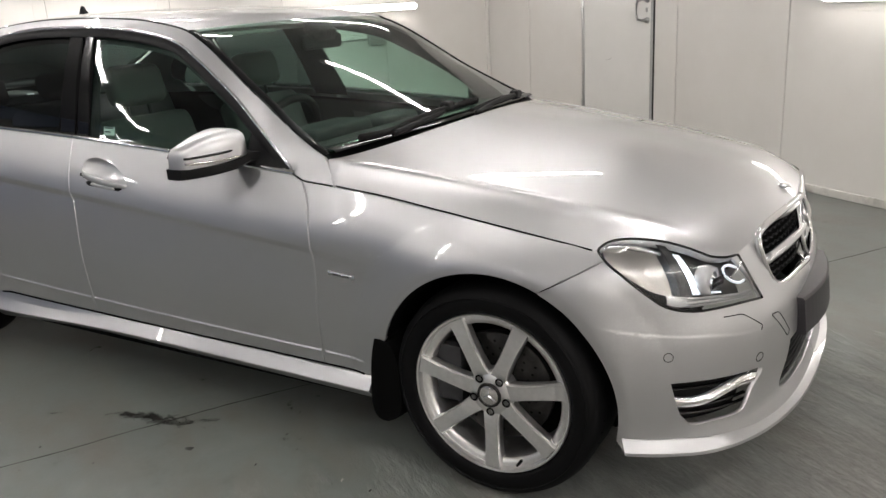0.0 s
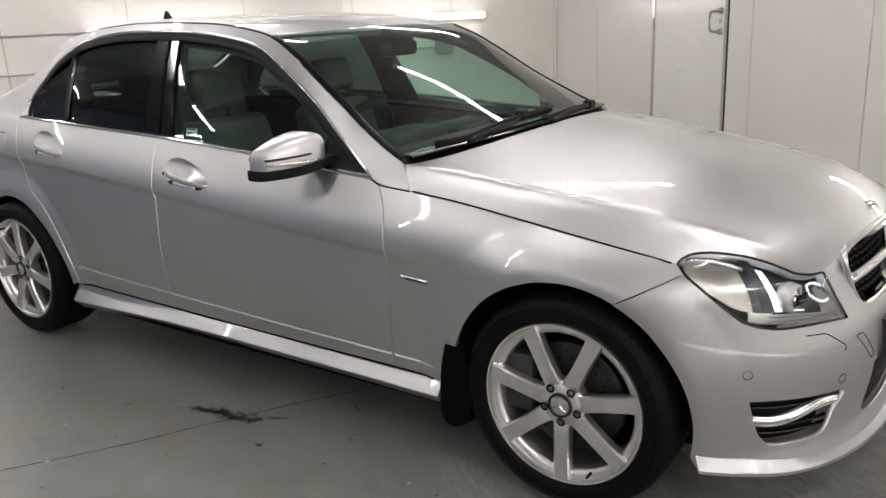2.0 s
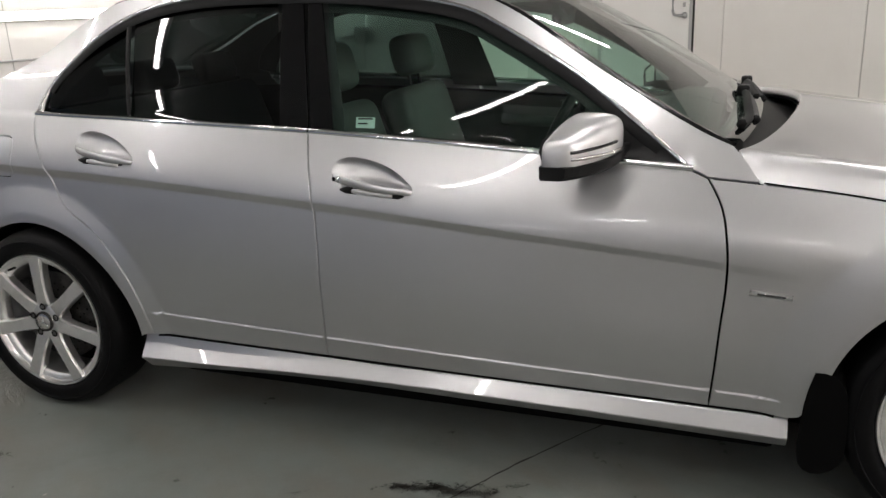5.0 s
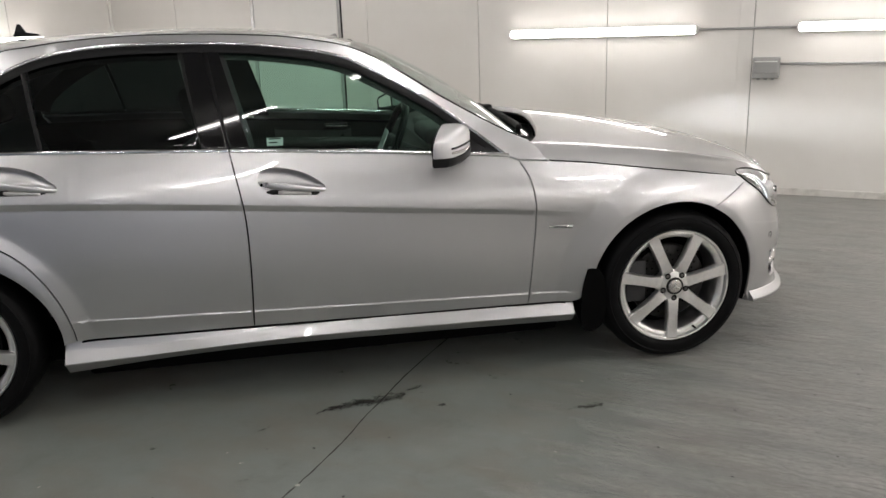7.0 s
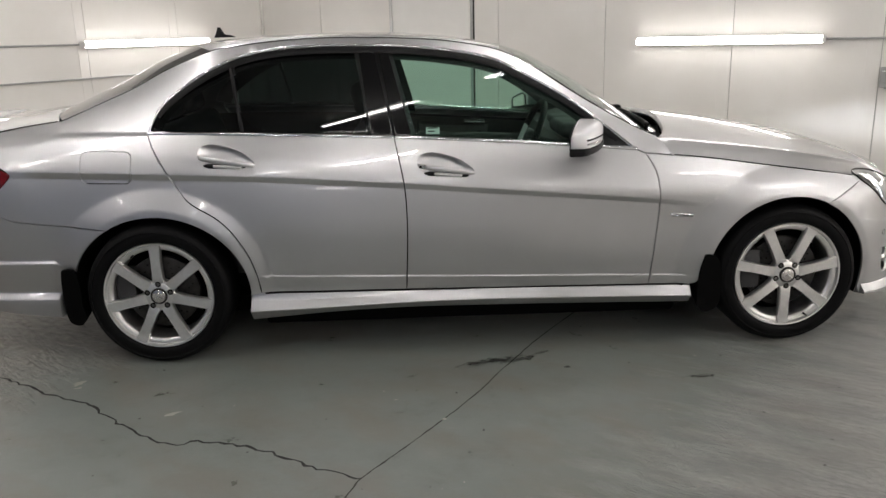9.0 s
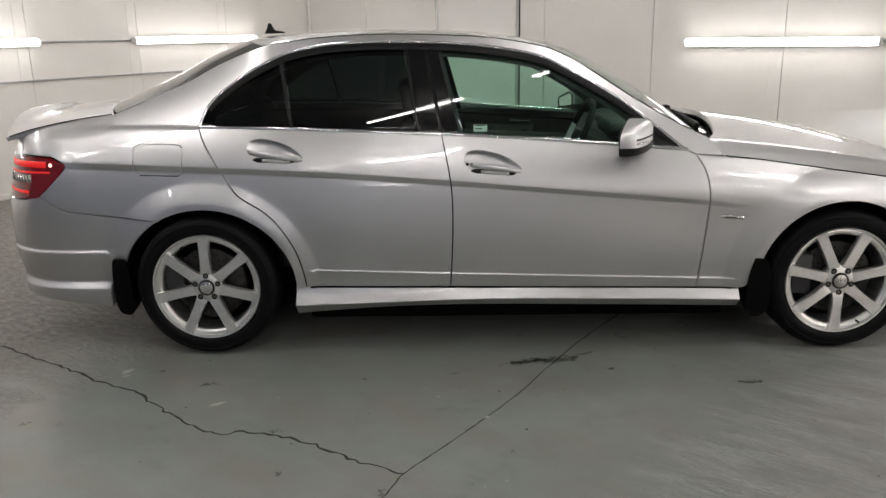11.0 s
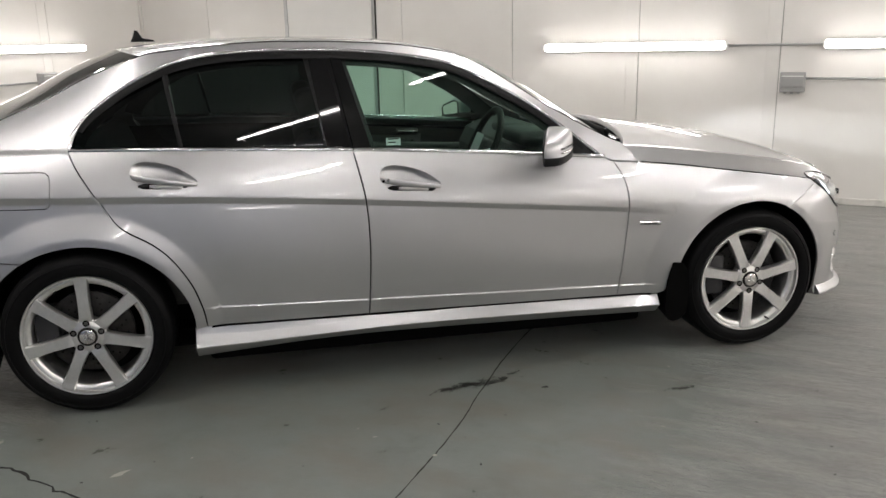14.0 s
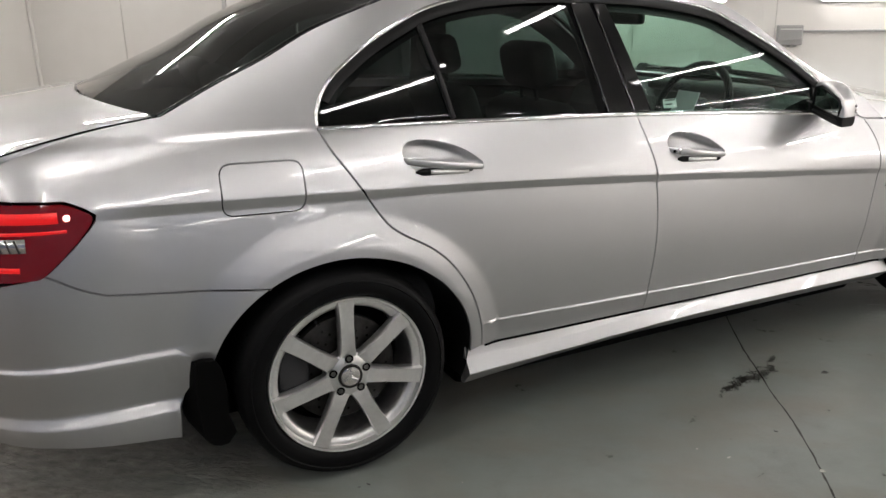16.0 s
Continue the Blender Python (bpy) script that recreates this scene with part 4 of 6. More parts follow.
    lip = line([(3.155, .246), (3.26, .238), (3.388, .231), (3.488, .222), (3.60, .213), (3.94, .215)], .03)
    low = line([(3.155, .200), (3.26, .192), (3.388, .190), (3.488, .190), (3.60, .196), (3.94, .196)], .03)

    verts, faces = [], []
    us = [3.150 + (3.94 - 3.150) * i / 48 for i in range(49)]
    for a in us:
        top_z, low_z = curve(lip[::6] + lip[-1:], a), curve(low[::6] + low[-1:], a)
        for z, off in ((top_z, -.004), (top_z - .003, .003), (low_z + .012, .022), (low_z + .003, .023), (low_z, .018), (low_z - .004, -.03)):
            p = Vector(body(a, z))
            n = Vector((p.x - 2.6, p.y * 1.2, 0)).normalized()
            q = p + n * off
            verts.append((q.x, q.y * side, z))
    for i in range(48):
        for j in range(5):
            q = (i * 6 + j, i * 6 + j + 1, i * 6 + j + 7, i * 6 + j + 6)
            faces.append(q if side > 0 else tuple(reversed(q)))
    faces.append(tuple(range(5, -1, -1)))
    splitter = shape("bumper_lip", verts, faces, PAINT, bumper, "silver lower splitter lip", smooth=True)
    splitter.data.set_sharp_from_angle(angle=radians(25))

    def hollow(d):
        def f(a, b):
            p = Vector(body(a, b))
            n = Vector((p.x - 2.6, p.y, 0)).normalized()
            return tuple(p - n * d)
        return f
    panel("vent_mesh", [(p[0] * 1.0, p[1]) for p in fog], hollow(.045), BLACK_PLASTIC, bumper, "black plastic vent insert", step=.03, depth=0, flip=side)
    for z0 in (.385, .365, .31, .29):
        ribbon("vent_slat", line([(3.30, z0), (3.54, z0 - .02)], .03), hollow(.035), .006, GLOSS_BLACK, bumper, "", .004, side)
    blade = [(3.300, .340), (3.35, .331), (3.40, .333), (3.45, .345), (3.50, .352), (3.545, .344), (3.568, .334)]
    ribbon("vent_blade", [p[:2] for p in spline(blade, .01)], hollow(.016), .026, CHROME, bumper, "chrome blade with running lamp", .010, side)
    ribbon("running_lamp", [p[:2] for p in spline(blade[2:6], .01)], hollow(.008), .012, CLEAR_LAMP, bumper, "clear running lamp strip", .006, side)
    for c in ((3.288, .474), (3.557, .404)):
        ring = [(c[0] + .013 * math.cos(k * math.pi / 10), c[1] + .012 * math.sin(k * math.pi / 10)) for k in range(21)]
        tube("parking_sensor", [(p[0], p[1] * side, p[2]) for p in (body(*q) for q in ring)], .0012, DARK, bumper, "small round parking sensor", n=6)
    washer = rounded([(3.452, .552), (3.52, .541), (3.575, .489), (3.566, .476), (3.502, .486)], .01, 3)
    tube("washer_cover", [(p[0], p[1] * side, p[2]) for p in (body(*q) for q in line((washer + washer[:1])[3:14], .008))], .0014, DARK, bumper, "thin seam round the lamp washer cover", n=6)
    hook = rounded([(3.616, .500), (3.648, .495), (3.703, .411), (3.689, .402)], .008, 3)
    tube("hook_cover", [(p[0], p[1] * side, p[2]) for p in (body(*q) for q in line(hook + hook[:1], .008))], .0012, DARK, bumper, "thin seam round the tow hook cover", n=6)
    # rear bumper
    rear_loop = (line(list(reversed(REAR_SEAM))) + line([(-.745, .712), (-.86, .690), (-1.41, .69), (-1.41, .235), (-.80, .235), (-.46, .200)])
                 + line([(-.46, .20), (-.455, .30), (-.42, .36)]) + list(reversed(arch(.008, *REAR_ARCH, 122, 170))))

    def rear_map(a, b):
        p = body(a, b)
        near = math.cos(min(math.pi / 2, max(0.0, (REAR - a) / REAR_WRAP)))
        step = (.011 * held(.470 - b, .012, .002) / .012 - .020 * held(.452 - b, .15, .01) / .15) * (1 - ramp(-.42, -.36, a))
        edge = .026 * held(.318 - b, .030, .004) / .030
        return p[0] - (step + edge) * (1 - near), p[1] - (step + edge) * near, p[2]
    rear_lines = [[(-.45 - .02 * i, z) for i in range(46)] for z in (.478, .471, .466, .461, .456, .447, .38, .326, .319, .313, .305, .297, .291, .285, .262)]
    panel("rear_bumper", rear_loop, rear_map, PAINT, car, "silver rear bumper with a moulded lower edge", lines=rear_lines, depth=.035, flip=side, gap=.0030)
    # sill
    def sill_map(a, b):
        t = b
        z_top = curve(BOTTOM, a) - .004
        z_low = curve([(.39, .176), (.77, .203), (1.12, .213), (1.68, .206), (2.34, .188)], a)
        shelf = .030 * (1 - ramp(.55, 1.5, a))
        rows = [(0, z_low + .0, -.03), (.12, z_low, -.010), (.5, z_low + (z_top - shelf - z_low) * .50, .034), (.86, z_top - shelf, .004), (1.0, z_top, -.004)]
        for (t0, z0, y0), (t1, z1, y1) in zip(rows, rows[1:]):
            if t <= t1 + 1e-9:
                k = (t - t0) / (t1 - t0)
                z, off = z0 + (z1 - z0) * k, y0 + (y1 - y0) * k
                break
        return a, -(half(a, .29) + off), z
    rows = [0, .06, .115, .125, .3, .48, .52, .7, .84, .88, 1.0]
    xs = [.388 + (2.338 - .388) * i / 60 for i in range(61)]
    verts, faces = [], []
    for x in xs:
        for r in rows:
            p = sill_map(x, r)
            verts.append((p[0], p[1] * side, p[2]))
    k = len(rows)
    for i in range(60):
        for j in range(k - 1):
            q = (i * k + j, (i + 1) * k + j, (i + 1) * k + j + 1, i * k + j + 1)
            faces.append(q if side > 0 else tuple(reversed(q)))
    faces.append(tuple(range(k - 1, -1, -1)))
    faces.append(tuple(60 * k + j for j in range(k)))
    # black tube stands in for the shade in the gap above the sill
    tube("sill_gap_line", [(x, side * (body(x, curve(BOTTOM, x))[1] + .003), curve(BOTTOM, x) - .0035) for x in xs[2:-1]], .0034, DARK, car, "black line for the shaded gap between doors and sill", n=6)
    sill = shape("side_sill", verts, faces, PAINT, car, "silver sculpted side sill", smooth=True)
    sill.data.set_sharp_from_angle(angle=radians(12))
    # glass and uprights of the side
    quarter = window_loop(None, .392, 0, -.17)
    rear_win = window_loop(.402, .945, -.17, -.15)
    front_win = window_loop(1.118, None, -.26, 0)
    def quarter_flat(a, b):
        fall = (body(-.01, 1.04)[1] - body(.41, 1.04)[1]) / .42
        return a, body(.41, b)[1] + fall * (.41 - a), b
    panel("quarter_window", quarter, quarter_flat, DARK_GLASS, car, "dark tinted fixed rear quarter glass", step=.025, depth=0, sink=.012, flip=side)
    panel("rear_window", rear_win, body, DARK_GLASS, car, "dark tinted rear door glass", step=.025, depth=0, sink=.012, flip=side)
    panel("front_window", front_win, body, CLEAR_GLASS, car, "green tinted front door glass", step=.025, depth=0, sink=.012, flip=side)
    pillar = [p for p in window_top if .945 - .15 * (p[1] - belt(p[0])) <= p[0] <= 1.118 - .26 * (p[1] - belt(p[0]))]
    a = [p for p in pillar if p[0] < 1.042 - .2 * (p[1] - belt(p[0]))]
    b = [p for p in pillar if p[0] > 1.046 - .2 * (p[1] - belt(p[0]))]
    panel("pillar_cover", belt_line(.945, 1.040, .004, 6) + list(reversed(a)), body, GLOSS_BLACK, car, "gloss black pillar cover of the rear door", depth=.01, sink=.005, flip=side, gap=.001, step=.014)
    panel("pillar_cover", belt_line(1.046, 1.118, .004, 6) + list(reversed(b)), body, GLOSS_BLACK, car, "gloss black pillar cover of the front door", depth=.01, sink=.005, flip=side, gap=.001, step=.014)
    # black frames inside the opening and a divider
    inner = [(p[0], p[1] - .016) for p in window_top[4:-4]]
    ribbon("window_seal", inner, body, .034, BLACK_PLASTIC, car, "black rubber window seal", -.001, side)
    ribbon("window_divider", line([(.396, 1.0), (.344, 1.275)], .02), body, .016, BLACK_PLASTIC, car, "black upright between the rear panes", -.001, side)
    mirror_patch = [(2.07, .892), (1.93, .985), (1.885, .995), (1.885, .905)]
    panel("mirror_sail", line(mirror_patch + mirror_patch[:1]), body, BLACK_PLASTIC, car, "black triangle behind the mirror", depth=.01, sink=.004, flip=side)
    ribbon("window_trim", [(p[0], p[1] + .002) for p in window_top], body, .011, BRIGHT_TRIM, car, "thin bright strip round the side windows", .003, side)
    ribbon("belt_trim", belt_line(-.008, 1.040, .002), body, .016, CHROME, car, "bright waist strip under the rear window", .006, side)
    ribbon("belt_trim", belt_line(1.046, 2.085, .002), body, .016, CHROME, car, "bright waist strip under the front window", .006, side)
    # black sheet added behind the gaps so they look shaded, wheel tubs, mud flaps
    skin = (line([(-.85, .95), (-.85, .26), (-.42, .26)]) + arch(.008, .40, .36, 180, 0) + line([(.42, .26), (2.36, .24)]) + arch(WHEELBASE, .366, .366, 175, 0)
            + line([(3.16, .26), (3.5, .26), (3.5, .52), (3.12, .68), (3.0, .70), (2.6, .77), (2.18, .82), (2.05, .86)]) + list(reversed(belt_line(0.0, 2.05, -.02))))
    panel("gap_backing", skin, body, DARK, car, "black sheet that makes the panel gaps look shaded", depth=0, sink=.048, flip=side, step=.08)
    for cx, rx in ((0.008, .385), (WHEELBASE, .356)):
        verts, faces = [], []
        n = 30
        for i in range(n + 1):
            t = radians(-18 + 216 * i / n)
            rz = .345 if cx < 1 else .356
            x, z = cx + rx * math.cos(t), HUB_Z + rz * math.sin(t)
            yo = body(x if x < FRONT else FRONT + (x - FRONT) / .78, max(.2, z))[1] + .012
            verts += [(x, side * yo, z), (x, side * -.50, z)]
        faces = [(2 * i, 2 * i + 1, 2 * i + 3, 2 * i + 2) for i in range(n)]
        base = len(verts)
        verts.append((cx, side * -.50, HUB_Z))
        faces += [(base, 2 * i + 1, 2 * i + 3) for i in range(n)]
        shape("wheel_tub", verts, faces, BLACK_PLASTIC, car, "black plastic wheel arch liner", smooth=True)


mirrored(car_side)


def mud_flap(x, tilt, label, side, rear):
    pts = [(.01, .42), (.055, .415), (.085, .36), (.09, .24), (.08, .185), (.04, .155), (.0, .162), (-.016, .21), (-.008, .34)]
    if rear:
        pts = [(-.012, .432), (.04, .434), (.06, .36), (.06, .27), (.075, .215), (.05, .185), (.01, .19), (-.012, .23), (-.018, .36)]
    loop = spline(pts + pts[:1], .02)[:-1]
    verts, faces = [], []
    n = len(loop)
    for y in (-.868, -.70):
        for p in loop:
            verts.append((x + p[0] + (.03 if y > -.8 else 0) * (-1 if rear else 1), side * (y if not rear or y > -.8 else -.845), p[1]))
    faces = [tuple(range(n)) if side > 0 else tuple(reversed(range(n)))]
    for i in range(n):
        j = (i + 1) % n
        faces.append((i, n + i, n + j, j))
    shape("mud_flap", verts, faces, DARK, car, label)


for sd in (1, -1):
    mud_flap(2.375, 0, "black rubber mud flap behind the front wheel", sd, False)
    mud_flap(-.40, 0, "black rubber mud flap behind the rear wheel", sd, True)


# bonnet
def hood_loop():
    shut = []
    for i in range(28):
        x = 2.254 + (3.040 - 2.254) * i / 27
        shut.append((x, -hood_half(x) + .004))
    front = spline(LAMP_HIGH) + spline([(3.352, -.470), (3.369, -.365), (3.392, -.226), (3.415, -.11), (3.419, 0)])
    rear = spline([(2.352, 0), (2.347, -.1), (2.330, -.25), (2.294, -.45), (2.245, -.62), (2.196, -.722)]) + spline([(2.185, -.748), (2.216, -.783), (2.247, -.806)])
    right = rear + shut + front
    left = [(x, -y) for x, y in reversed(right)]
    return right + left


crease = []
for k in range(-7, 8):
    for s in (1, -1):
        crease.append([(2.24 + .03 * i, s * (hood_crease(2.24 + .03 * i) + .008 * k)) for i in range(37)])
bonnet = panel("bonnet", hood_loop(), hood, PAINT, car, "silver bonnet with two raised creases", step=.03, lines=crease, depth=.025)
# black sheet added below so the bonnet's gaps look shaded
panel("bonnet_backing", [(max(2.28, min(3.3, x)), y * .94) for x, y in hood_loop()], hood, DARK, car, "black sheet that makes the gaps round the bonnet look shaded", step=.12, depth=0, sink=.035)
for sd in (1, -1):
    gap = []
    for i in range(28):
        x = 2.245 + .79 * i / 27
        p = hood(x, -hood_half(x) + .003)
        gap.append((p[0], p[1] * sd, p[2] - .0012))
    # dark tube drawn along the shut line in place of the gap's shade
    tube("bonnet_gap_line", gap, .0024, DARK, car, "dark line for the shaded gap between bonnet and wing", n=6)
verts = []
for y in [-.715 + 1.43 * i / 24 for i in range(25)]:
    e = (y / .72)**2
    verts += [(2.150 + .04 * (1 - e), y, .935 - .004 * (1 - e)), (2.20 + .07 * (1 - e), y, .905), (2.27 + .17 * (1 - e), y, .872)]
faces = [(3 * i + k, 3 * i + 3 + k, 3 * i + 4 + k, 3 * i + 1 + k) for i in range(24) for k in range(2)]
shape("cowl", verts, faces, BLACK_PLASTIC, car, "black plastic scuttle under the windscreen", smooth=True)


# roof, windscreen, rear screen, boot lid
def span(edge, center, power=2.0):
    """A surface from one edge over the middle to the other: t along it, e across it from -1 to 1."""
    def f(t, e):
        a, c = edge(t), center(t)
        k = 1 - abs(e)**power
        return a[0] + (c[0] - a[0]) * k, a[1] * -e if a[1] < 0 else a[1] * e, a[2] + (c[2] - a[2]) * k
    return f


def edge_at(x, z):
    return x, body(x, z)[1], z


def roof_edge_z(x):
    return curve([(p[0], p[1]) for p in reversed(ROOF_EDGE)], x)


ROOF_MIDDLE = [(-.05, 1.30), (.06, 1.357), (.3, 1.385), (.6, 1.399), (.85, 1.400), (1.1, 1.391), (1.35, 1.365), (1.56, 1.322), (1.7, 1.28)]


def roof(x, y):
    z_e = roof_edge_z(x)
    y_e = -body(x, z_e)[1]
    e = min(1.15, abs(y) / y_e)
    return x, y, curve(ROOF_MIDDLE, x) - (curve(ROOF_MIDDLE, x) - z_e) * (.35 * e * e + .65 * e**4)


def roof_loop():
    right = [(1.500 + .065 * (1 - (y / .575)**2), y) for y in [-.572 * i / 14 for i in range(15)]]
    rail = []
    for i in range(41):
        x = 1.50 - (1.50 - .255) * i / 40
        rail.append((x, body(x, roof_edge_z(x))[1] + .010))
    back = [(.255 - .17 * (1 - (y / .575)**2), y) for y in [-.572 + .572 * i / 14 for i in range(15)]]
    right += rail + back
    return right + [(x, -y) for x, y in reversed(right)]


panel("roof", roof_loop(), roof, PAINT, car, "silver roof", step=.06, depth=.012)
panel("headliner", [(x, y * .97) for x, y in roof_loop()], roof, LINER, car, "pale cloth roof lining", step=.12, depth=0, sink=.03)


for sd in (1, -1):
    ditch = [(1.50 - 1.24 * i / 40) for i in range(41)]
    pts = [(x, sd * (body(x, roof_edge_z(x))[1] + .006), roof_edge_z(x) - .0015) for x in ditch]
    tube("roof_moulding", pts, .0035, BLACK_PLASTIC, car, "thin black roof moulding", n=6)


def grid_sheet(name, f, nt, ne, mat, label, e_max=1.0, t0=0.0, t1=1.0, sink=0.0):
    verts, norms, faces = [], [], []
    for i in range(nt + 1):
        for j in range(ne + 1):
            t, e = t0 + (t1 - t0) * i / nt, e_max * (2 * j / ne - 1)
            n = surface_normal(f, min(.999, max(.001, t)), e)
            n = n if n.z > 0 else -n
            verts.append(Vector(f(t, e)) - n * sink)
            norms.append(tuple(n))
    for i in range(nt):
        for j in range(ne):
            q = (i * (ne + 1) + j, i * (ne + 1) + j + 1, (i + 2 - 1) * (ne + 1) + j + 1, (i + 1) * (ne + 1) + j)
            a, b, c = verts[q[0]], verts[q[1]], verts[q[2]]
            faces.append(q if (b - a).cross(c - b).z > 0 else tuple(reversed(q)))
    return shape(name, verts, faces, mat, car, label, normals=norms)


screen_edge = [(x, z) for x, z in ROOF_EDGE[:7]]
screen_middle = [(2.165, .942), (2.10, .985), (1.98, 1.062), (1.85, 1.14), (1.70, 1.222), (1.60, 1.277), (1.50, 1.312)]


def along(tab, t):
    s = t * (len(tab) - 1)
    i = min(len(tab) - 2, int(s))
    k = s - i
    p0, p1, p2, p3 = tab[max(0, i - 1)], tab[i], tab[i + 1], tab[min(len(tab) - 1, i + 2)]
    return tuple(.5 * (2 * b + (c - a) * k + (2 * a - 5 * b + 4 * c - d) * k * k + (3 * b - a - 3 * c + d) * k**3) for a, b, c, d in zip(p0, p1, p2, p3))


def ws_edge(t):
    x, z = along(screen_edge, t)
    p = edge_at(x, z)
    return p[0], p[1] + .012, p[2] - .002


def ws_mid(t):
    x, z = along(screen_middle, t)
    return x + .055 + .012 * math.sin(math.pi * t), 0, z - .008 * (1 - t) + .014 * t + .012 * math.sin(math.pi * t)


windscreen = span(ws_edge, ws_mid, 2.2)
grid_sheet("windscreen", windscreen, 16, 24, CLEAR_GLASS, "green tinted curved windscreen", .985)
back_edge = [(x, z) for x, z in ROOF_EDGE[14:]]


def bs_edge(t):
    x, z = along(back_edge, t)
    p = edge_at(x, z)
    return p[0], p[1] + .012, p[2] - .003


def bs_mid(t):
    x, z = along(back_edge, t)
    return x - .16, 0, z + .030 - .012 * t


rear_screen = span(bs_edge, bs_mid, 2.2)
grid_sheet("rear_screen", rear_screen, 14, 24, DARK_GLASS, "dark tinted curved rear screen", .985)


def edge_strip(name, f, along_t, e, width, mat, label, proud=.003):
    pts = [f(t, e) for t in along_t]
    verts, faces = [], []
    for i, t in enumerate(along_t):
        n = surface_normal(f, min(.999, max(.001, t)), e)
        n = n if n.z > 0 else -n
        d = (Vector(pts[min(i + 1, len(pts) - 1)]) - Vector(pts[max(0, i - 1)])).normalized()
        s = n.cross(d).normalized() * width / 2
        c = Vector(pts[i])
        verts += [c + s - n * .006, c + s * .8 + n * proud, c - s * .8 + n * proud, c - s - n * .006]
    faces = [(4 * i + k, 4 * i + k + 1, 4 * i + 5 + k, 4 * i + 4 + k) for i in range(len(pts) - 1) for k in range(3)]
    return shape(name, verts, faces, mat, car, label, smooth=True)


ts = [i / 24 for i in range(25)]
for e in (.985, -.985):
    edge_strip("windscreen_seal", windscreen, ts, e, .026, GLOSS_BLACK, "black seal beside the windscreen")
    edge_strip("rear_screen_seal", rear_screen, ts, e, .010, GLOSS_BLACK, "black seal beside the rear screen")


def cross_strip(name, f, t, width, mat, label, proud=.003, lim=.98):
    return edge_strip(name, lambda a, b: f(t + b * 0, a * 2 * lim - lim), [i / 40 for i in range(41)], 0, width, mat, label, proud)


cross_strip("windscreen_band", windscreen, .075, .085, GLOSS_BLACK, "black printed band at the foot of the windscreen", .0015, .97)
BOOT_EDGE = [(-.40, 1.056), (-.60, 1.028), (-.78, .992), (-.88, .962), (-.94, .94)]
BOOT_MIDDLE = [(-.40, 1.083), (-.60, 1.072), (-.78, 1.052), (-.92, 1.038), (-1.0, 1.040), (-1.06, 1.03)]


def boot_half(x):
    z = curve(list(reversed(BOOT_EDGE)), x)
    return -body(max(x, -.80), z)[1] - .10 * max(0, -.80 - x) * 4


def boot(x, y):
    z_e = curve(list(reversed(BOOT_EDGE)), x)
    e = min(1.2, abs(y) / boot_half(x))
    mid = curve(list(reversed(BOOT_MIDDLE)), x)
    k = .45 * e * e + .55 * e**4
    lift = .012 * ramp(-.90, -.99, x + .1 * e * e) * (1 - ramp(.8, 1, e))
    return x, y, mid - (mid - z_e) * k + lift


def boot_loop():
    edge = []
    for i in range(24):
        x = -.42 - (.90 - .42) * i / 23
        edge.append((x, -boot_half(x) + .004))
    front = [(-.42 - .15 * (1 - (y / .62)**2), y) for y in [-.61 * i / 14 for i in range(15)]]
    back = spline([(-.90, -boot_half(-.90) + .004), (-.955, -.50), (-1.0, -.30), (-1.02, 0)])
    right = front + edge + back
    return right + [(x, -y) for x, y in reversed(right)]


panel("boot_lid", boot_loop(), boot, PAINT, car, "silver boot lid with a small lip", step=.05, depth=.02)
for sd in (1, -1):
    pts = [(x, -boot_half(x) + .002) for x in [-.42 - .46 * i / 23 for i in range(24)]]
    # dark tube makes the boot's shut gap look shaded
    tube("boot_gap_line", [(x, sd * y, boot(x, y)[2] - .0008) for x, y in pts], .0024, DARK, car, "dark line for the shaded gap between boot lid and wing", n=6)
# black sheet added below so the boot lid's gaps look shaded
panel("boot_backing", [(x, y * .95) for x, y in boot_loop()], boot, DARK, car, "black sheet that makes the gaps round the boot lid look shaded", step=.12, depth=0, sink=.03)
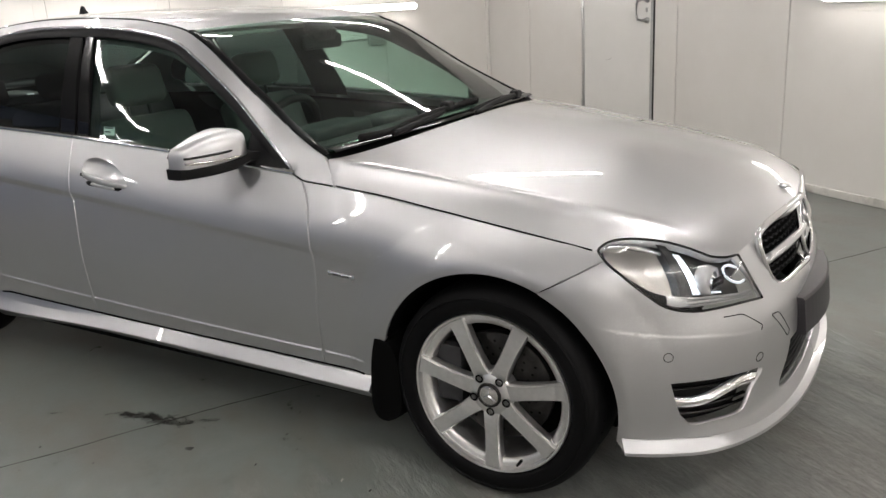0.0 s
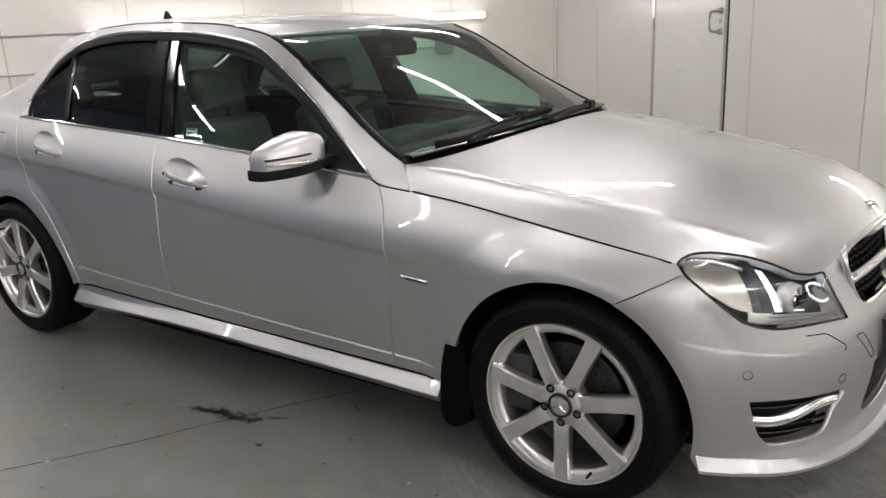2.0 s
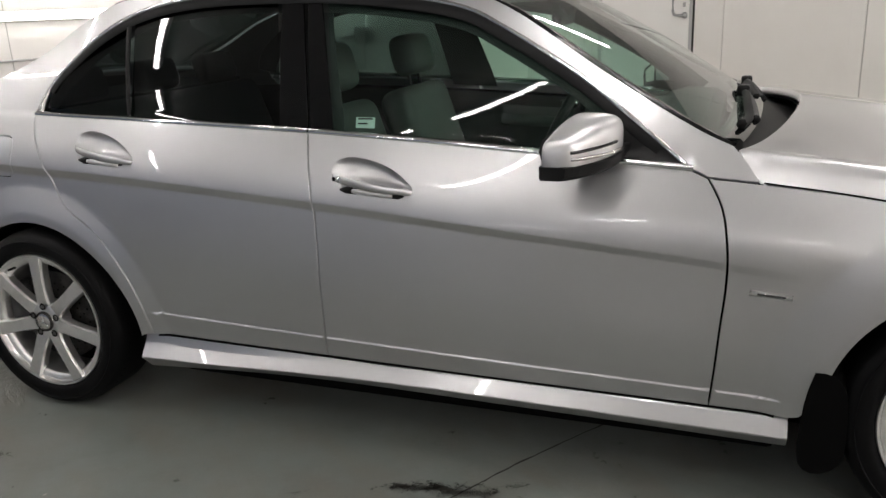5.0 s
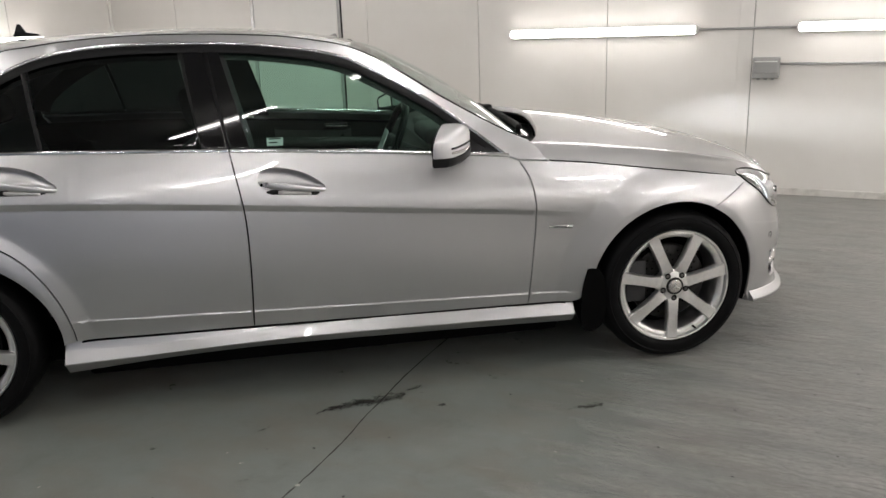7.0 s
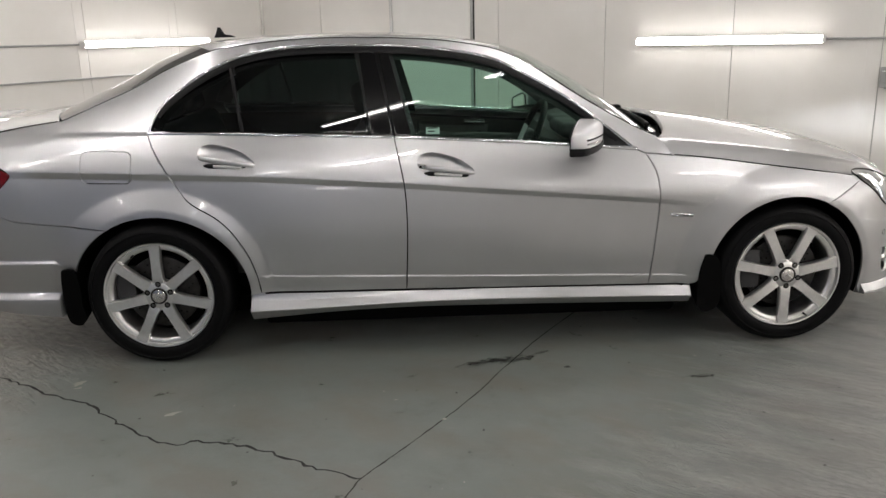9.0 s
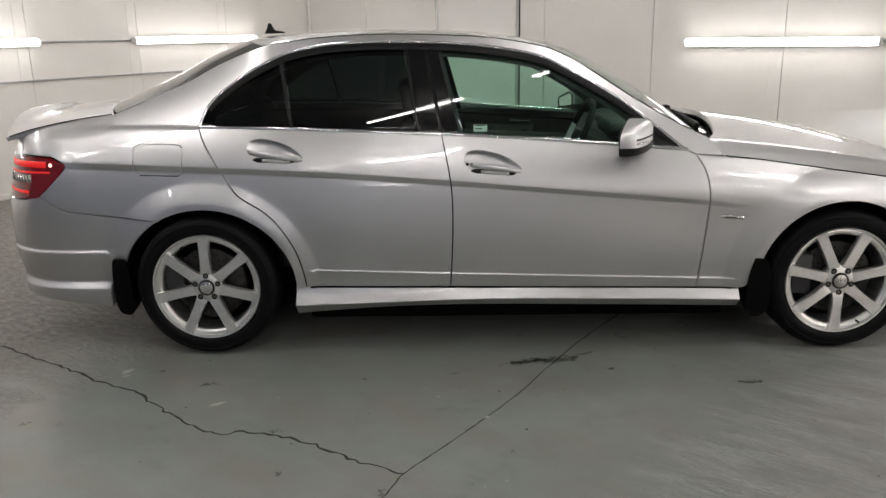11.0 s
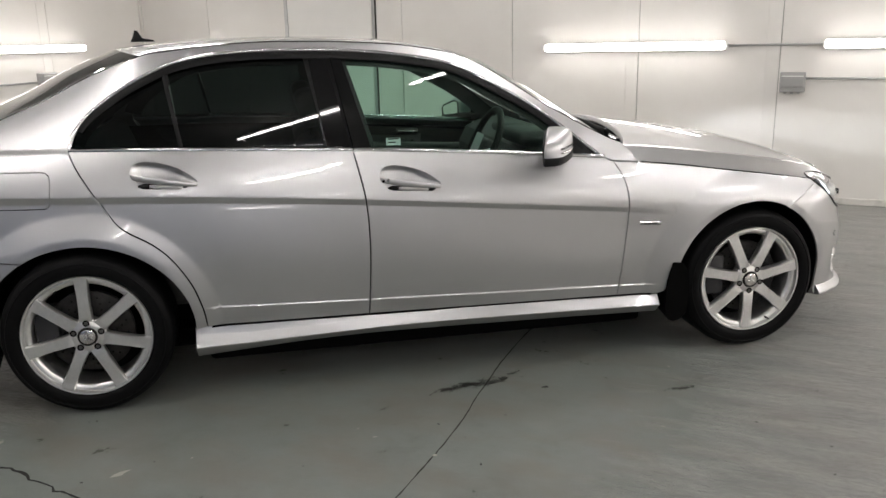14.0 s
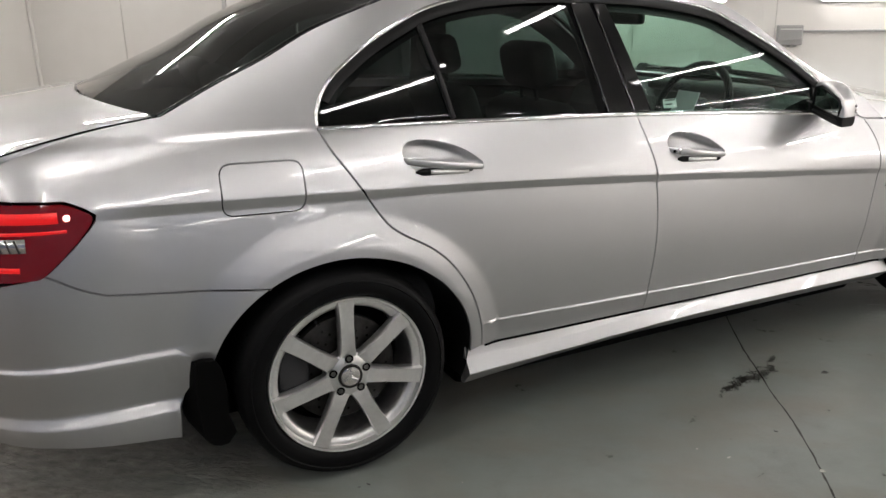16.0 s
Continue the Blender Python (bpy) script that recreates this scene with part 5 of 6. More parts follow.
for sd in (1, -1):
    back_loop = line([(-.874, .965), (-1.0, .965), (-1.41, .995), (-1.41, .695), (-.872, .695), (-.874, .965)], .03)
    panel("boot_face", back_loop, lambda a, b: (lambda p: (p[0], p[1], p[2]))(body(a, b)), PAINT, car, "silver rear face of the boot", step=.05, depth=.02, flip=sd, gap=.002)

    # tail lamps
    def lens_map(a, b):
        p = Vector(body(a, b))
        n = Vector((p.x + .2, p.y, 0)).normalized()
        return tuple(p + n * .004)
    tail_loop = rounded([(-1.02, .886), (-.845, .886), (-.682, .881), (-.633, .863), (-.606, .843), (-.630, .812), (-.750, .706), (-.80, .702), (-1.02, .695)], .012, 4)
    lamp = panel("tail_lamp", line(tail_loop + tail_loop[:1], .02), lens_map, RED_LENS, car, "glossy red tail lamp with a lit band", step=.03, depth=.03, flip=sd)
    ribbon("lit_band", line([(-1.0, .853), (-.70, .850)], .02), lens_map, .030, RED_GLOW, lamp, "glowing red light band", .001, sd)
    ribbon("lit_band", line([(-1.0, .735), (-.80, .730)], .02), lens_map, .016, RED_GLOW, lamp, "glowing red light band", .001, sd)
    ribbon("reversing_lamp", line([(-1.0, .786), (-.785, .789)], .02), lens_map, .038, CLEAR_LAMP, lamp, "clear reversing lamp", .002, sd)
    for k in range(8):
        a = -.80 - .022 * k
        ribbon("lamp_facet", line([(a, .772), (a - .012, .803)], .01), lens_map, .005, BRAKE, lamp, "", .003, sd)
    ribbon("lower_band", line([(-1.0, .815), (-.68, .818)], .02), lens_map, .010, RED_GLOW, lamp, "thin lit red line", .001, sd)
    p = lens_map(-.677, .848)
    v, f = lathe([(0, -.004), (.006, -.003), (.009, .002)], 16)
    shape("side_led", [(a + p[0], sd * (b + p[1]), c + p[2]) for a, b, c in v], f, SMALL_GLOW, lamp, "bright side light", smooth=True)


# headlamps: dark bowl, chrome parts, lit element, clear cover
def headlamp(side):
    low = spline([Vector(body(a, b)) for a, b in LAMP_LOW], .02)
    high = spline([Vector(hood(a, b)) for a, b in LAMP_HIGH], .02)
    n = 36

    def pick(pts, t):
        s = t * (len(pts) - 1)
        i = min(len(pts) - 2, int(s))
        return Vector(pts[i]).lerp(Vector(pts[i + 1]), s - i)

    def lens(t, b, push=0.0):
        p = pick(low, t).lerp(pick(high, t), b)
        out = Vector((1.0, -.55, .25)).normalized()
        bulge = .030 * math.sin(math.pi * b)**.7 * math.sin(math.pi * min(1, .12 + t * .8))**.6
        q = p + out * (bulge + push)
        return q.x, q.y * side, q.z
    lamp = thing_part("headlamp", "clear headlamp with a lit white lamp inside")

    def sheet(name, t0, t1, b0, b1, push, mat, label, nt=24, nb=10):
        verts = [lens(t0 + (t1 - t0) * i / nt, b0 + (b1 - b0) * j / nb, push) for i in range(nt + 1) for j in range(nb + 1)]
        faces = []
        for i in range(nt):
            for j in range(nb):
                q = (i * (nb + 1) + j, (i + 1) * (nb + 1) + j, (i + 1) * (nb + 1) + j + 1, i * (nb + 1) + j + 1)
                faces.append(q if side > 0 else tuple(reversed(q)))
        return shape(name, verts, faces, mat, lamp, label, smooth=True)
    cover = sheet("lamp_cover", 0, 1, 0, 1, 0, LAMP_GLASS, "clear plastic lamp cover", 30, 14)
    cover.visible_shadow = False
    sheet("lamp_bowl", .0, 1, 0.0, 1.0, -.075, LAMP_BOWL, "dark grey lamp bowl")
    sheet("side_reflector", .10, .46, .20, .80, -.045, LAMP_WARM, "silver side reflector")
    sheet("lamp_divider", .47, .54, .06, .96, -.022, LAMP_DIVIDER, "dark upright divider", 4, 8)
    sheet("lamp_base", .40, .97, .05, .20, -.022, LAMP_STRIP, "ribbed clear strip", 20, 4)
    for k in range(5):
        sheet("lamp_rib", .50, .96, .06 + .03 * k, .068 + .03 * k, -.0195, LAMP_DIVIDER if k % 2 else BRIGHT_TRIM, "", 14, 1)
    # rim round the cover
    rim = [lens(i / n, 0, .002) for i in range(n + 1)] + [lens(1 - i / n, 1, .002) for i in range(n + 1)]
    tube("lamp_rim", rim + rim[:1], .0034, GLOSS_BLACK, lamp, "black seal round the headlamp", n=6)
    # main projector
    c = Vector(lens(.70, .46, -.042))
    aim = Vector((1, -.10 * side, -.02)).normalized()
    turn = aim.to_track_quat("Y", "Z").to_matrix()
    for nm, prof, mat, lab in (("projector_ring", [(.026, .02), (.036, .022), (.041, .0), (.034, -.02)], LAMP_STRIP, "silver ring"),
                               ("projector_lens", [(0.0, .026), (.012, .023), (.022, .014)], CLEAR_LAMP, "clear round projector lens")):
        v, f = lathe(prof, 28)
        shape(nm, [c + turn @ Vector(q) for q in v], f, mat, lamp, lab, smooth=True)
    # the dipped beam: a slit between two plates added to shape its light
    out = Vector((1.0, -.30 * side, 0)).normalized()
    spot_at = Vector(lens(.70, .46, -.012))
    beam = bpy.data.lights.new("dipped_beam", "SPOT")
    beam.energy, beam.spot_size, beam.spot_blend, beam.shadow_soft_size, beam.color = 52, radians(112), .5, .0006, (.92, .96, 1.0)
    lit = new("dipped_beam", beam)
    lit.parent = lamp
    lit.matrix_basis = look(spot_at, spot_at + Vector((1, -.25 * side, -.05)))
    for z0, z1 in ((.0004, .012), (-.013, -.0010)):
        m = Matrix.Translation(spot_at) @ Vector((1, -.25 * side, 0)).to_track_quat("X", "Z").to_matrix().to_4x4()
        part("cut_off_plate", box_bm(.009, .010, -.03, .03, z0, z1, 0, 1, m), DARK, lamp, "dark plate added in the lamp to cut off its beam")
    # bright inner column and running light hook
    sheet("inner_light", .545, .615, .22, .84, -.036, LAMP_SOFT, "softly lit upright light guide", 5, 8)
    sheet("inner_light", .566, .588, .30, .74, -.032, LAMP_GLOW, "glowing core of the light guide", 3, 8)
    sheet("lower_light", .66, .74, .235, .270, -.026, LAMP_SOFT, "glowing lower light strip", 6, 2)
    hook = [lens(t, b, -.03) for t, b in ((.965, .72), (.91, .80), (.855, .75), (.835, .60), (.86, .46), (.91, .40), (.96, .43))]
    tube("light_hook", spline(hook, .01), .0034, LAMP_SOFT, lamp, "glowing hook-shaped running light", n=8)
    tube("bowl_arch", [lens(.12 + .36 * i / 10, .80 + .06 * math.sin(math.pi * i / 10), -.035) for i in range(11)], .007, BRIGHT_TRIM, lamp, "silver edge", n=8)


def thing_part(name, label):
    ob = new(name)
    ob.parent = car
    return tagged(ob, label)


LAMP_SOFT = material("soft_lamp_glow", (0.8, 0.82, 0.85), 0.3, glow=(0.80, 0.90, 1.0), glow_strength=0.75)
LAMP_BOWL = material("lamp_bowl", (0.13, 0.13, 0.135), 0.30, 0.8)
LAMP_WARM = material("side_reflector", (0.50, 0.48, 0.45), 0.30, 0.9)
LAMP_STRIP = material("clear_ribbed_strip", (0.62, 0.62, 0.62), 0.25, 0.4)
LAMP_DIVIDER = material("dark_divider", (0.035, 0.035, 0.037), 0.3)
mirrored(headlamp)

# grille: dark mesh, chrome frame, one cross bar and a round emblem
grille = thing_part("grille", "black mesh grille in a chrome frame with one bar")
frame_pts = [(3.412, 0, .722), (3.392, -.20, .724), (3.372, -.34, .720), (3.362, -.42, .708), (3.366, -.425, .68), (3.384, -.385, .60), (3.402, -.34, .550), (3.418, -.28, .535), (3.446, 0, .522)]
half_pts = spline(frame_pts, .02)
ring = half_pts + [(x, -y, z) for x, y, z in reversed(half_pts[1:-1])]
tube("grille_frame", ring + ring[:1], .010, CHROME, grille, "chrome grille frame", n=10)
verts = [(3.36, 0, .62)] + [(x - .035, y * .99, z) for x, y, z in ring]
# black sheet stands for the shaded space behind the mesh
shape("grille_back", verts, [(0, 1 + i, 1 + (i + 1) % len(ring)) for i in range(len(ring))], DARK, grille, "black sheet for the shaded space behind the grille")
for row in range(9):
    z = .545 + .021 * row
    w = .33 + .09 * (z - .54) / .17
    pts = [(3.415 - .05 * (y / w)**2 * 1.2 - (z - .54) * .20, y, z + (.006 if k % 2 else 0)) for k, y in enumerate([-w + 2 * w * i / 40 for i in range(41)])]
    tube("mesh_wire", pts, .003, BLACK_PLASTIC, grille, n=4)
bar = [(3.425 - .05 * (y / .37)**2, y, .622 + .012 * (1 - (y / .37)**2)) for y in [-.375 + .75 * i / 24 for i in range(25)]]
tube("cross_bar", bar, .017, BRIGHT_TRIM, grille, "broad silver cross bar", n=10, flat=.9)
verts, faces = lathe([(.088, -.008), (.096, 0), (.088, .008), (.081, 0)], 48, True)
up = Vector((1, 0, .22)).normalized().to_track_quat("Y", "Z").to_matrix()
emblem_at = Vector((3.432, 0, .630))
emblem = shape("emblem_ring", [emblem_at + up @ Vector(v) for v in verts], faces, CHROME, grille, "round chrome emblem", smooth=True)
for k in range(3):
    a = radians(90 + 120 * k)
    tip = (.085 * math.cos(a), 0, .085 * math.sin(a))
    tube("emblem_arm", [emblem_at, emblem_at + up @ Vector(tip)], [.016, .004], CHROME, grille, n=6)
low_back = [(x, y) for x, y in ((3.712, .378), (3.70, .335), (3.652, .262), (3.78, .250), (3.94, .25), (3.94, .378))]
for sd in (1, -1):
    # black sheet in place of the shade inside the intake
    panel("intake_back", line(low_back + low_back[:1]), lambda a, b: (body(a, b)[0] - .016, body(a, b)[1] + .012 * (1 if body(a, b)[1] < 0 else -1), b), DARK, grille, "black sheet for the shade in the lower intake", depth=0, flip=sd)
    for k in range(6):
        z = .268 + .02 * k
        ribbon("intake_slat", line([(3.67 + .006 * k, z), (3.94, z)], .04), lambda a, b: (body(a, b)[0] - .010, body(a, b)[1] + .006, b), .006, BLACK_PLASTIC, grille, "", .003, sd)
verts, faces = [], []
for i in range(17):
    y = -.25 + .50 * i / 16
    x = 3.508 - .034 * (y / .25)**2
    verts += [(x - .06, y, .486), (x - .006, y, .480), (x, y, .474), (x + .010, y, .374), (x + .006, y, .368), (x - .06, y, .362)]
faces = [(6 * i + k, 6 * i + (k + 1) % 6, 6 * i + 6 + (k + 1) % 6, 6 * i + 6 + k) for i in range(16) for k in range(6)] + [tuple(range(6)), tuple(reversed(range(96, 102)))]
shape("number_plate", verts, [tuple(reversed(q)) for q in faces], PLATE, car, "plain dark curved front number plate")


# wheels
def wheel(name, x, side, phase, label):
    w = new(name)
    w.parent = car
    tagged(w, label)
    w.location = (x, side * -.862, HUB_Z)
    s = side
    R = .314

    def add(nm, profile, mat, lab="", n=72, closed=False, parent=None):
        v, f = lathe([(r, y * s) for r, y in profile], n, closed)
        if s < 0:
            f = [tuple(reversed(q)) for q in f]
        ob = shape(nm, v, f, mat, parent or w, lab, smooth=True)
        ob.data.set_sharp_from_angle(angle=radians(50))
        return ob
    tyre = add("tyre", [(.232, .012), (.240, -.004), (.256, -.012), (.280, -.011), (.300, -.002), (.309, .016), (R, .04), (R, .17), (.305, .20), (.28, .222), (.235, .215)], TYRE, "black low-profile road tyre", 96)
    add("sidewall_rib", [(.281, -.0108), (.2835, -.0132), (.286, -.0100)], TYRE, "raised ring on the tyre wall", 72, parent=tyre)
    for k in range(56):
        a = 2 * math.pi * k / 56
        m = Matrix.Rotation(-a, 4, "Y")
        v = [m @ Vector((r, y * s, d)) for r, y, d in ((.3035, .006, -.004), (.3155, .045, .002), (.3155, .045, .007), (.3035, .006, .001))]
        if k == 0:
            gv, gf = [], []
        gf.append(tuple(len(gv) + i for i in range(4)))
        gv += v
    # dark strips laid on the tyre for the shade in its grooves
    tagged(shape("tread_groove_lines", gv, gf, DARK, tyre, "dark strips for the shaded grooves across the tread shoulder"), kind="stuff")
    add("rim", [(.236, .010), (.2375, .000), (.2350, -.006), (.2290, -.005), (.2265, .006), (.2240, .011), (.2200, .0095), (.2055, .015), (.2010, .026), (.199, .05), (.197, .12), (.215, .20)], ALLOY, "silver alloy rim")
    add("hub_face", [(0, -.001), (.036, -.001), (.060, .003), (.068, .010), (.066, .05), (.0, .06)], ALLOY, "silver wheel hub", 48)
    add("center_cap", [(0, -.010), (.026, -.010), (.033, -.006), (.036, .0)], CLEAR_LAMP, "round silver centre cap", 36)
    add("cap_ring", [(.030, -.0105), (.034, -.011), (.0365, -.004)], BRAKE, "dark ring round the cap", 36)
    for k in range(3):
        a = radians(90 + 120 * k)
        tube("cap_arm", [(0, -.011 * s, 0), (.024 * math.cos(a), -.011 * s, .024 * math.sin(a))], [.004, .0012], CHROME, w, n=5)
    for k in range(7):
        a = radians(phase + 360 * k / 7)
        verts = []
        for r, h, dep in ((.050, .028, .004), (.075, .0245, -.001), (.11, .0225, -.003), (.16, .0225, -.003), (.20, .0245, -.002), (.226, .027, -.003)):
            for lat, y in ((-h, dep + .008), (-h * .86, dep), (h * .86, dep), (h, dep + .008), (h * .9, dep + .035), (-h * .9, dep + .035)):
                verts.append((r * math.cos(a) - lat * math.sin(a), y * s, r * math.sin(a) + lat * math.cos(a)))
        faces = []
        for i in range(5):
            for j in range(6):
                q = (i * 6 + j, i * 6 + (j + 1) % 6, (i + 1) * 6 + (j + 1) % 6, (i + 1) * 6 + j)
                faces.append(q if s < 0 else tuple(reversed(q)))
        shape("spoke", verts, faces, ALLOY, w, "flat silver spoke" if k == 0 else "")
    for k in range(5):
        a = radians(phase + 36 * 0 + 72 * k)
        bx, bz = .052 * math.cos(a), .052 * math.sin(a)
        # dark disc for the shade in the bolt's recess
        v, f = lathe([(.0125, -.0022), (.0118, -.0014), (0, -.0014)], 18)
        shape("bolt_recess_shade", [(p + bx, q * s, t + bz) for p, q, t in v], f, DARK, w, smooth=True)
        v, f = lathe([(0, -.0035), (.0068, -.0035), (.0082, -.0016)], 6)
        shape("wheel_bolt", [(p + bx, q * s, t + bz) for p, q, t in v], f, BOLT_STEEL, w)
    v, f = lathe([(0, -.03), (.004, -.028), (.0045, 0)], 8)
    shape("valve", [(p + .205 * math.cos(radians(phase + 26)), q * s, t + .205 * math.sin(radians(phase + 26))) for p, q, t in v], f, RUBBER, w, "black tyre valve")
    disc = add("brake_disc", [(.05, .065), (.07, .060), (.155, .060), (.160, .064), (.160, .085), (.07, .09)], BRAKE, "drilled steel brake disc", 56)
    for k in range(18):
        for j, r in enumerate((.095, .115, .135)):
            a = radians(20 * k + 7 * j)
            v, f = lathe([(0, .0592), (.004, .0592)], 8)
            if k == 0 and j == 0:
                dv, df = [], []
            df += [tuple(i + len(dv) for i in q) for q in f]
            dv += [(p + r * math.cos(a), q * s, t + r * math.sin(a)) for p, q, t in v]
    # flat dark dots give the shade of the drilled holes
    tagged(shape("drilled_ring", dv, df, DARK, disc), kind="stuff")
    part("caliper", box_bm(-.045, .045, .035 if s > 0 else -.125, .125 if s > 0 else -.035, -.09, .09, .015, 2, pose(-.150 if True else 0, 0, .02)), CALIPER, w, "grey brake caliper", True)
    # black disc added to stand for the shade behind the spokes
    add("barrel_shade", [(.0, .15), (.21, .15)], DARK, "black disc for the shade inside the wheel", 32)
    return w


for sd in (1, -1):
    wheel("rear_wheel", 0.0, sd, 90 if sd > 0 else 40, "seven-spoke silver alloy rear wheel with a black tyre")
    wheel("front_wheel", WHEELBASE, sd, -90 if sd > 0 else 10, "seven-spoke silver alloy front wheel with a black tyre")


# door mirrors
def door_mirror(side):
    m = thing_part("door_mirror", "silver door mirror with a black base and a clear indicator strip")
    TOP = [(0, 1.012), (.15, 1.022), (.35, 1.023), (.65, 1.006), (1.0, .970)]
    LOW = [(0, .917), (.35, .906), (.7, .897), (1.0, .892)]
    DEEP = [(0, .068), (.25, .090), (.60, .086), (1.0, .050)]

    def shell(t, a):
        """t runs outward from the car, a round the section from its front."""
        end = max(0.0, (t - .92) / .08, (.09 - t) / .09)
        k = math.sqrt(max(0.0, 1 - .80 * end * end))
        hi, lo, deep = curve(TOP, t), curve(LOW, t), curve(DEEP, t) * k
        hi = lo + (hi - lo) * (.35 + .65 * k)
        ca, sa = math.cos(a), math.sin(a)
        r = (abs(ca)**3.6 + abs(sa)**3.6)**(-1 / 3.6)
        x = 1.852 - .075 * t + r * ca * (deep if ca > 0 else .022 * k)
        z = (hi + lo) / 2 + (hi - lo) / 2 * r * sa
        return x, (-.800 - .190 * t) * side, z
    nt, na = 40, 64
    verts = [shell(i / nt, 2 * math.pi * k / na) for i in range(nt + 1) for k in range(na)]
    paint_f = []
    for i in range(nt):
        for k in range(na):
            q = (i * na + k, (i + 1) * na + k, (i + 1) * na + (k + 1) % na, i * na + (k + 1) % na)
            paint_f.append(q if side > 0 else tuple(reversed(q)))
    for i in (0, nt):
        c = [i * na + k for k in range(na)]
        paint_f.append(tuple(c if (i == 0) == (side > 0) else reversed(c)))
    shape("mirror_shell", verts, paint_f, PAINT, m, "silver mirror shell", smooth=True).data.set_sharp_from_angle(angle=radians(50))
    # black tray under the shell, running on into the arm
    verts, faces = [], []
    for i in range(25):
        t = -.34 + 1.355 * i / 24
        s = max(0.0, min(1.0, t))
        k = math.sqrt(max(0.0, 1 - .45 * max(0.0, (t - .90) / .12)**2))
        arm = max(0.0, -t) / .34
        x0, x1 = 1.852 - .075 * t - .026 * k, 1.852 - .075 * t + curve(DEEP, s) * k + .003
        x0, x1 = x0 + .03 * arm, x1 - .006 * arm
        lo = curve(LOW, s) - .006
        hi = lo + .032 - .004 * arm
        y = (-.800 - .190 * t) * side
        verts += [(x0, y, lo + .004), (x0 + .004, y, lo), (x1 - .012, y, lo), (x1 - .002, y, lo + .008), (x1, y, hi - .002), (x1 - .004, y, hi), (x0, y, hi)]
    for i in range(24):
        for j in range(7):
            q = (i * 7 + j, i * 7 + (j + 1) % 7, (i + 1) * 7 + (j + 1) % 7, (i + 1) * 7 + j)
            faces.append(q if side < 0 else tuple(reversed(q)))
    faces += [tuple(range(7)), tuple(168 + j for j in range(6, -1, -1))]
    shape("mirror_base", verts, faces, BLACK_PLASTIC, m, "black lower tray and arm")
    gl = []
    for t, z in ((.08, .923), (.88, .909), (.94, .951), (.88, .974), (.30, 1.009), (.10, 1.002)):
        gl.append((1.852 - .075 * t - .0235, (-.800 - .190 * t) * side, z))
    shape("mirror_glass", gl, [tuple(range(6)) if side < 0 else tuple(reversed(range(6)))], MIRROR, m, "mirror glass facing back")
    tube("mirror_rim", gl + gl[:1], .005, BLACK_PLASTIC, m, "black rim round the glass", n=6)

    def on_front(t, z):
        end = max(0.0, (t - .92) / .08, (.09 - t) / .09)
        hi, lo = curve(TOP, t), curve(LOW, t)
        hi = lo + (hi - lo) * (.35 + .65 * math.sqrt(max(0.0, 1 - .80 * end * end)))
        v = max(-1, min(1, (z - (hi + lo) / 2) / ((hi - lo) / 2)))
        a = math.atan2(v, max(.05, 1 - abs(v)**3)**(1 / 3))
        return shell(t, a)
    low = [on_front(t, .934 + .008 * (1 - t)) for t in [.22 + .74 * i / 14 for i in range(15)]]
    high = [on_front(t, .949 + .020 * (1 - t)) for t in [.36 + .60 * i / 14 for i in range(15)]]
    tube("indicator", low, [.002] + [.0045] * 13 + [.004], CLEAR_LAMP, m, "clear indicator strip", n=8)
    tube("indicator_slot", high, [.0015] + [.004] * 13 + [.004], GLOSS_BLACK, m, "dark slot above the indicator", n=8)


MIRROR = material("mirror_glass", (0.9, 0.92, 0.9), 0.02, 1.0)
mirrored(door_mirror)

# wipers, aerial, washer jets
for pts, lab in (([(2.183, -.02, .984), (2.206, -.132, .968), (2.214, -.25, .964), (2.222, -.44, .952)], "near"), ([(2.190, .56, .958), (2.208, .40, .960), (2.222, .27, .956), (2.245, .10, .944)], "far")):
    wiper = thing_part("wiper", "black windscreen wiper at rest")
    tube("wiper_arm", spline(pts, .03), .011, BLACK_PLASTIC, wiper, "black wiper arm", n=8)
    tube("wiper_blade", spline([(2.185, -.58, .960), (2.204, -.43, .958), (2.198, -.237, .972), (2.190, .03, .980), (2.187, .20, .980)] if lab == "near" else [(2.225, .08, .95), (2.21, .28, .958), (2.20, .42, .96), (2.185, .60, .952)], .03), .013, RUBBER, wiper, "rubber wiper blade", n=6)
    part("wiper_pivot", box_bm(-.02, .02, -.025, .025, -.015, .02, .008, 2, Matrix.Translation(pts[0])), BLACK_PLASTIC, wiper)
fin = [(.245, 1.388), (.235, 1.396), (.19, 1.404), (.172, 1.437), (.160, 1.438), (.150, 1.405), (.140, 1.388)]
v = [(x, -.012 if z < 1.41 else -.004, z) for x, z in fin] + [(x, .012 if z < 1.41 else .004, z) for x, z in fin]
k = len(fin)
shape("aerial", v, [tuple(range(k)), tuple(reversed(range(k, 2 * k)))] + [(i, k + i, k + (i + 1) % k, (i + 1) % k) for i in range(k)], BLACK_PLASTIC, car, "small black roof aerial fin")
p = hood(3.36, 0)
v, f = lathe([(0, .004), (.022, .003), (.026, -.004)], 28)
shape("bonnet_emblem", [(p[0] + a, c, p[2] + b + .002) for a, b, c in v], f, CHROME, car, "small round bonnet emblem", smooth=True)

# floor pan and cabin
part("floor_pan", box_bm(-.38, 3.05, -.62, .62, .150, .23, .01), DARK, car, "dark underside")
# unseen slab added to block light, so the floor below stays dark
part("shade_slab", box_bm(.42, 2.32, -.70, .70, .106, .20, .02), DARK, car, "dark slab added to keep light from under the car")
part("bulkhead", box_bm(2.05, 2.12, -.74, .74, .21, .86), DARK, car)
part("boot_wall", box_bm(-.55, -.50, -.62, .62, .21, .97), DARK, car)


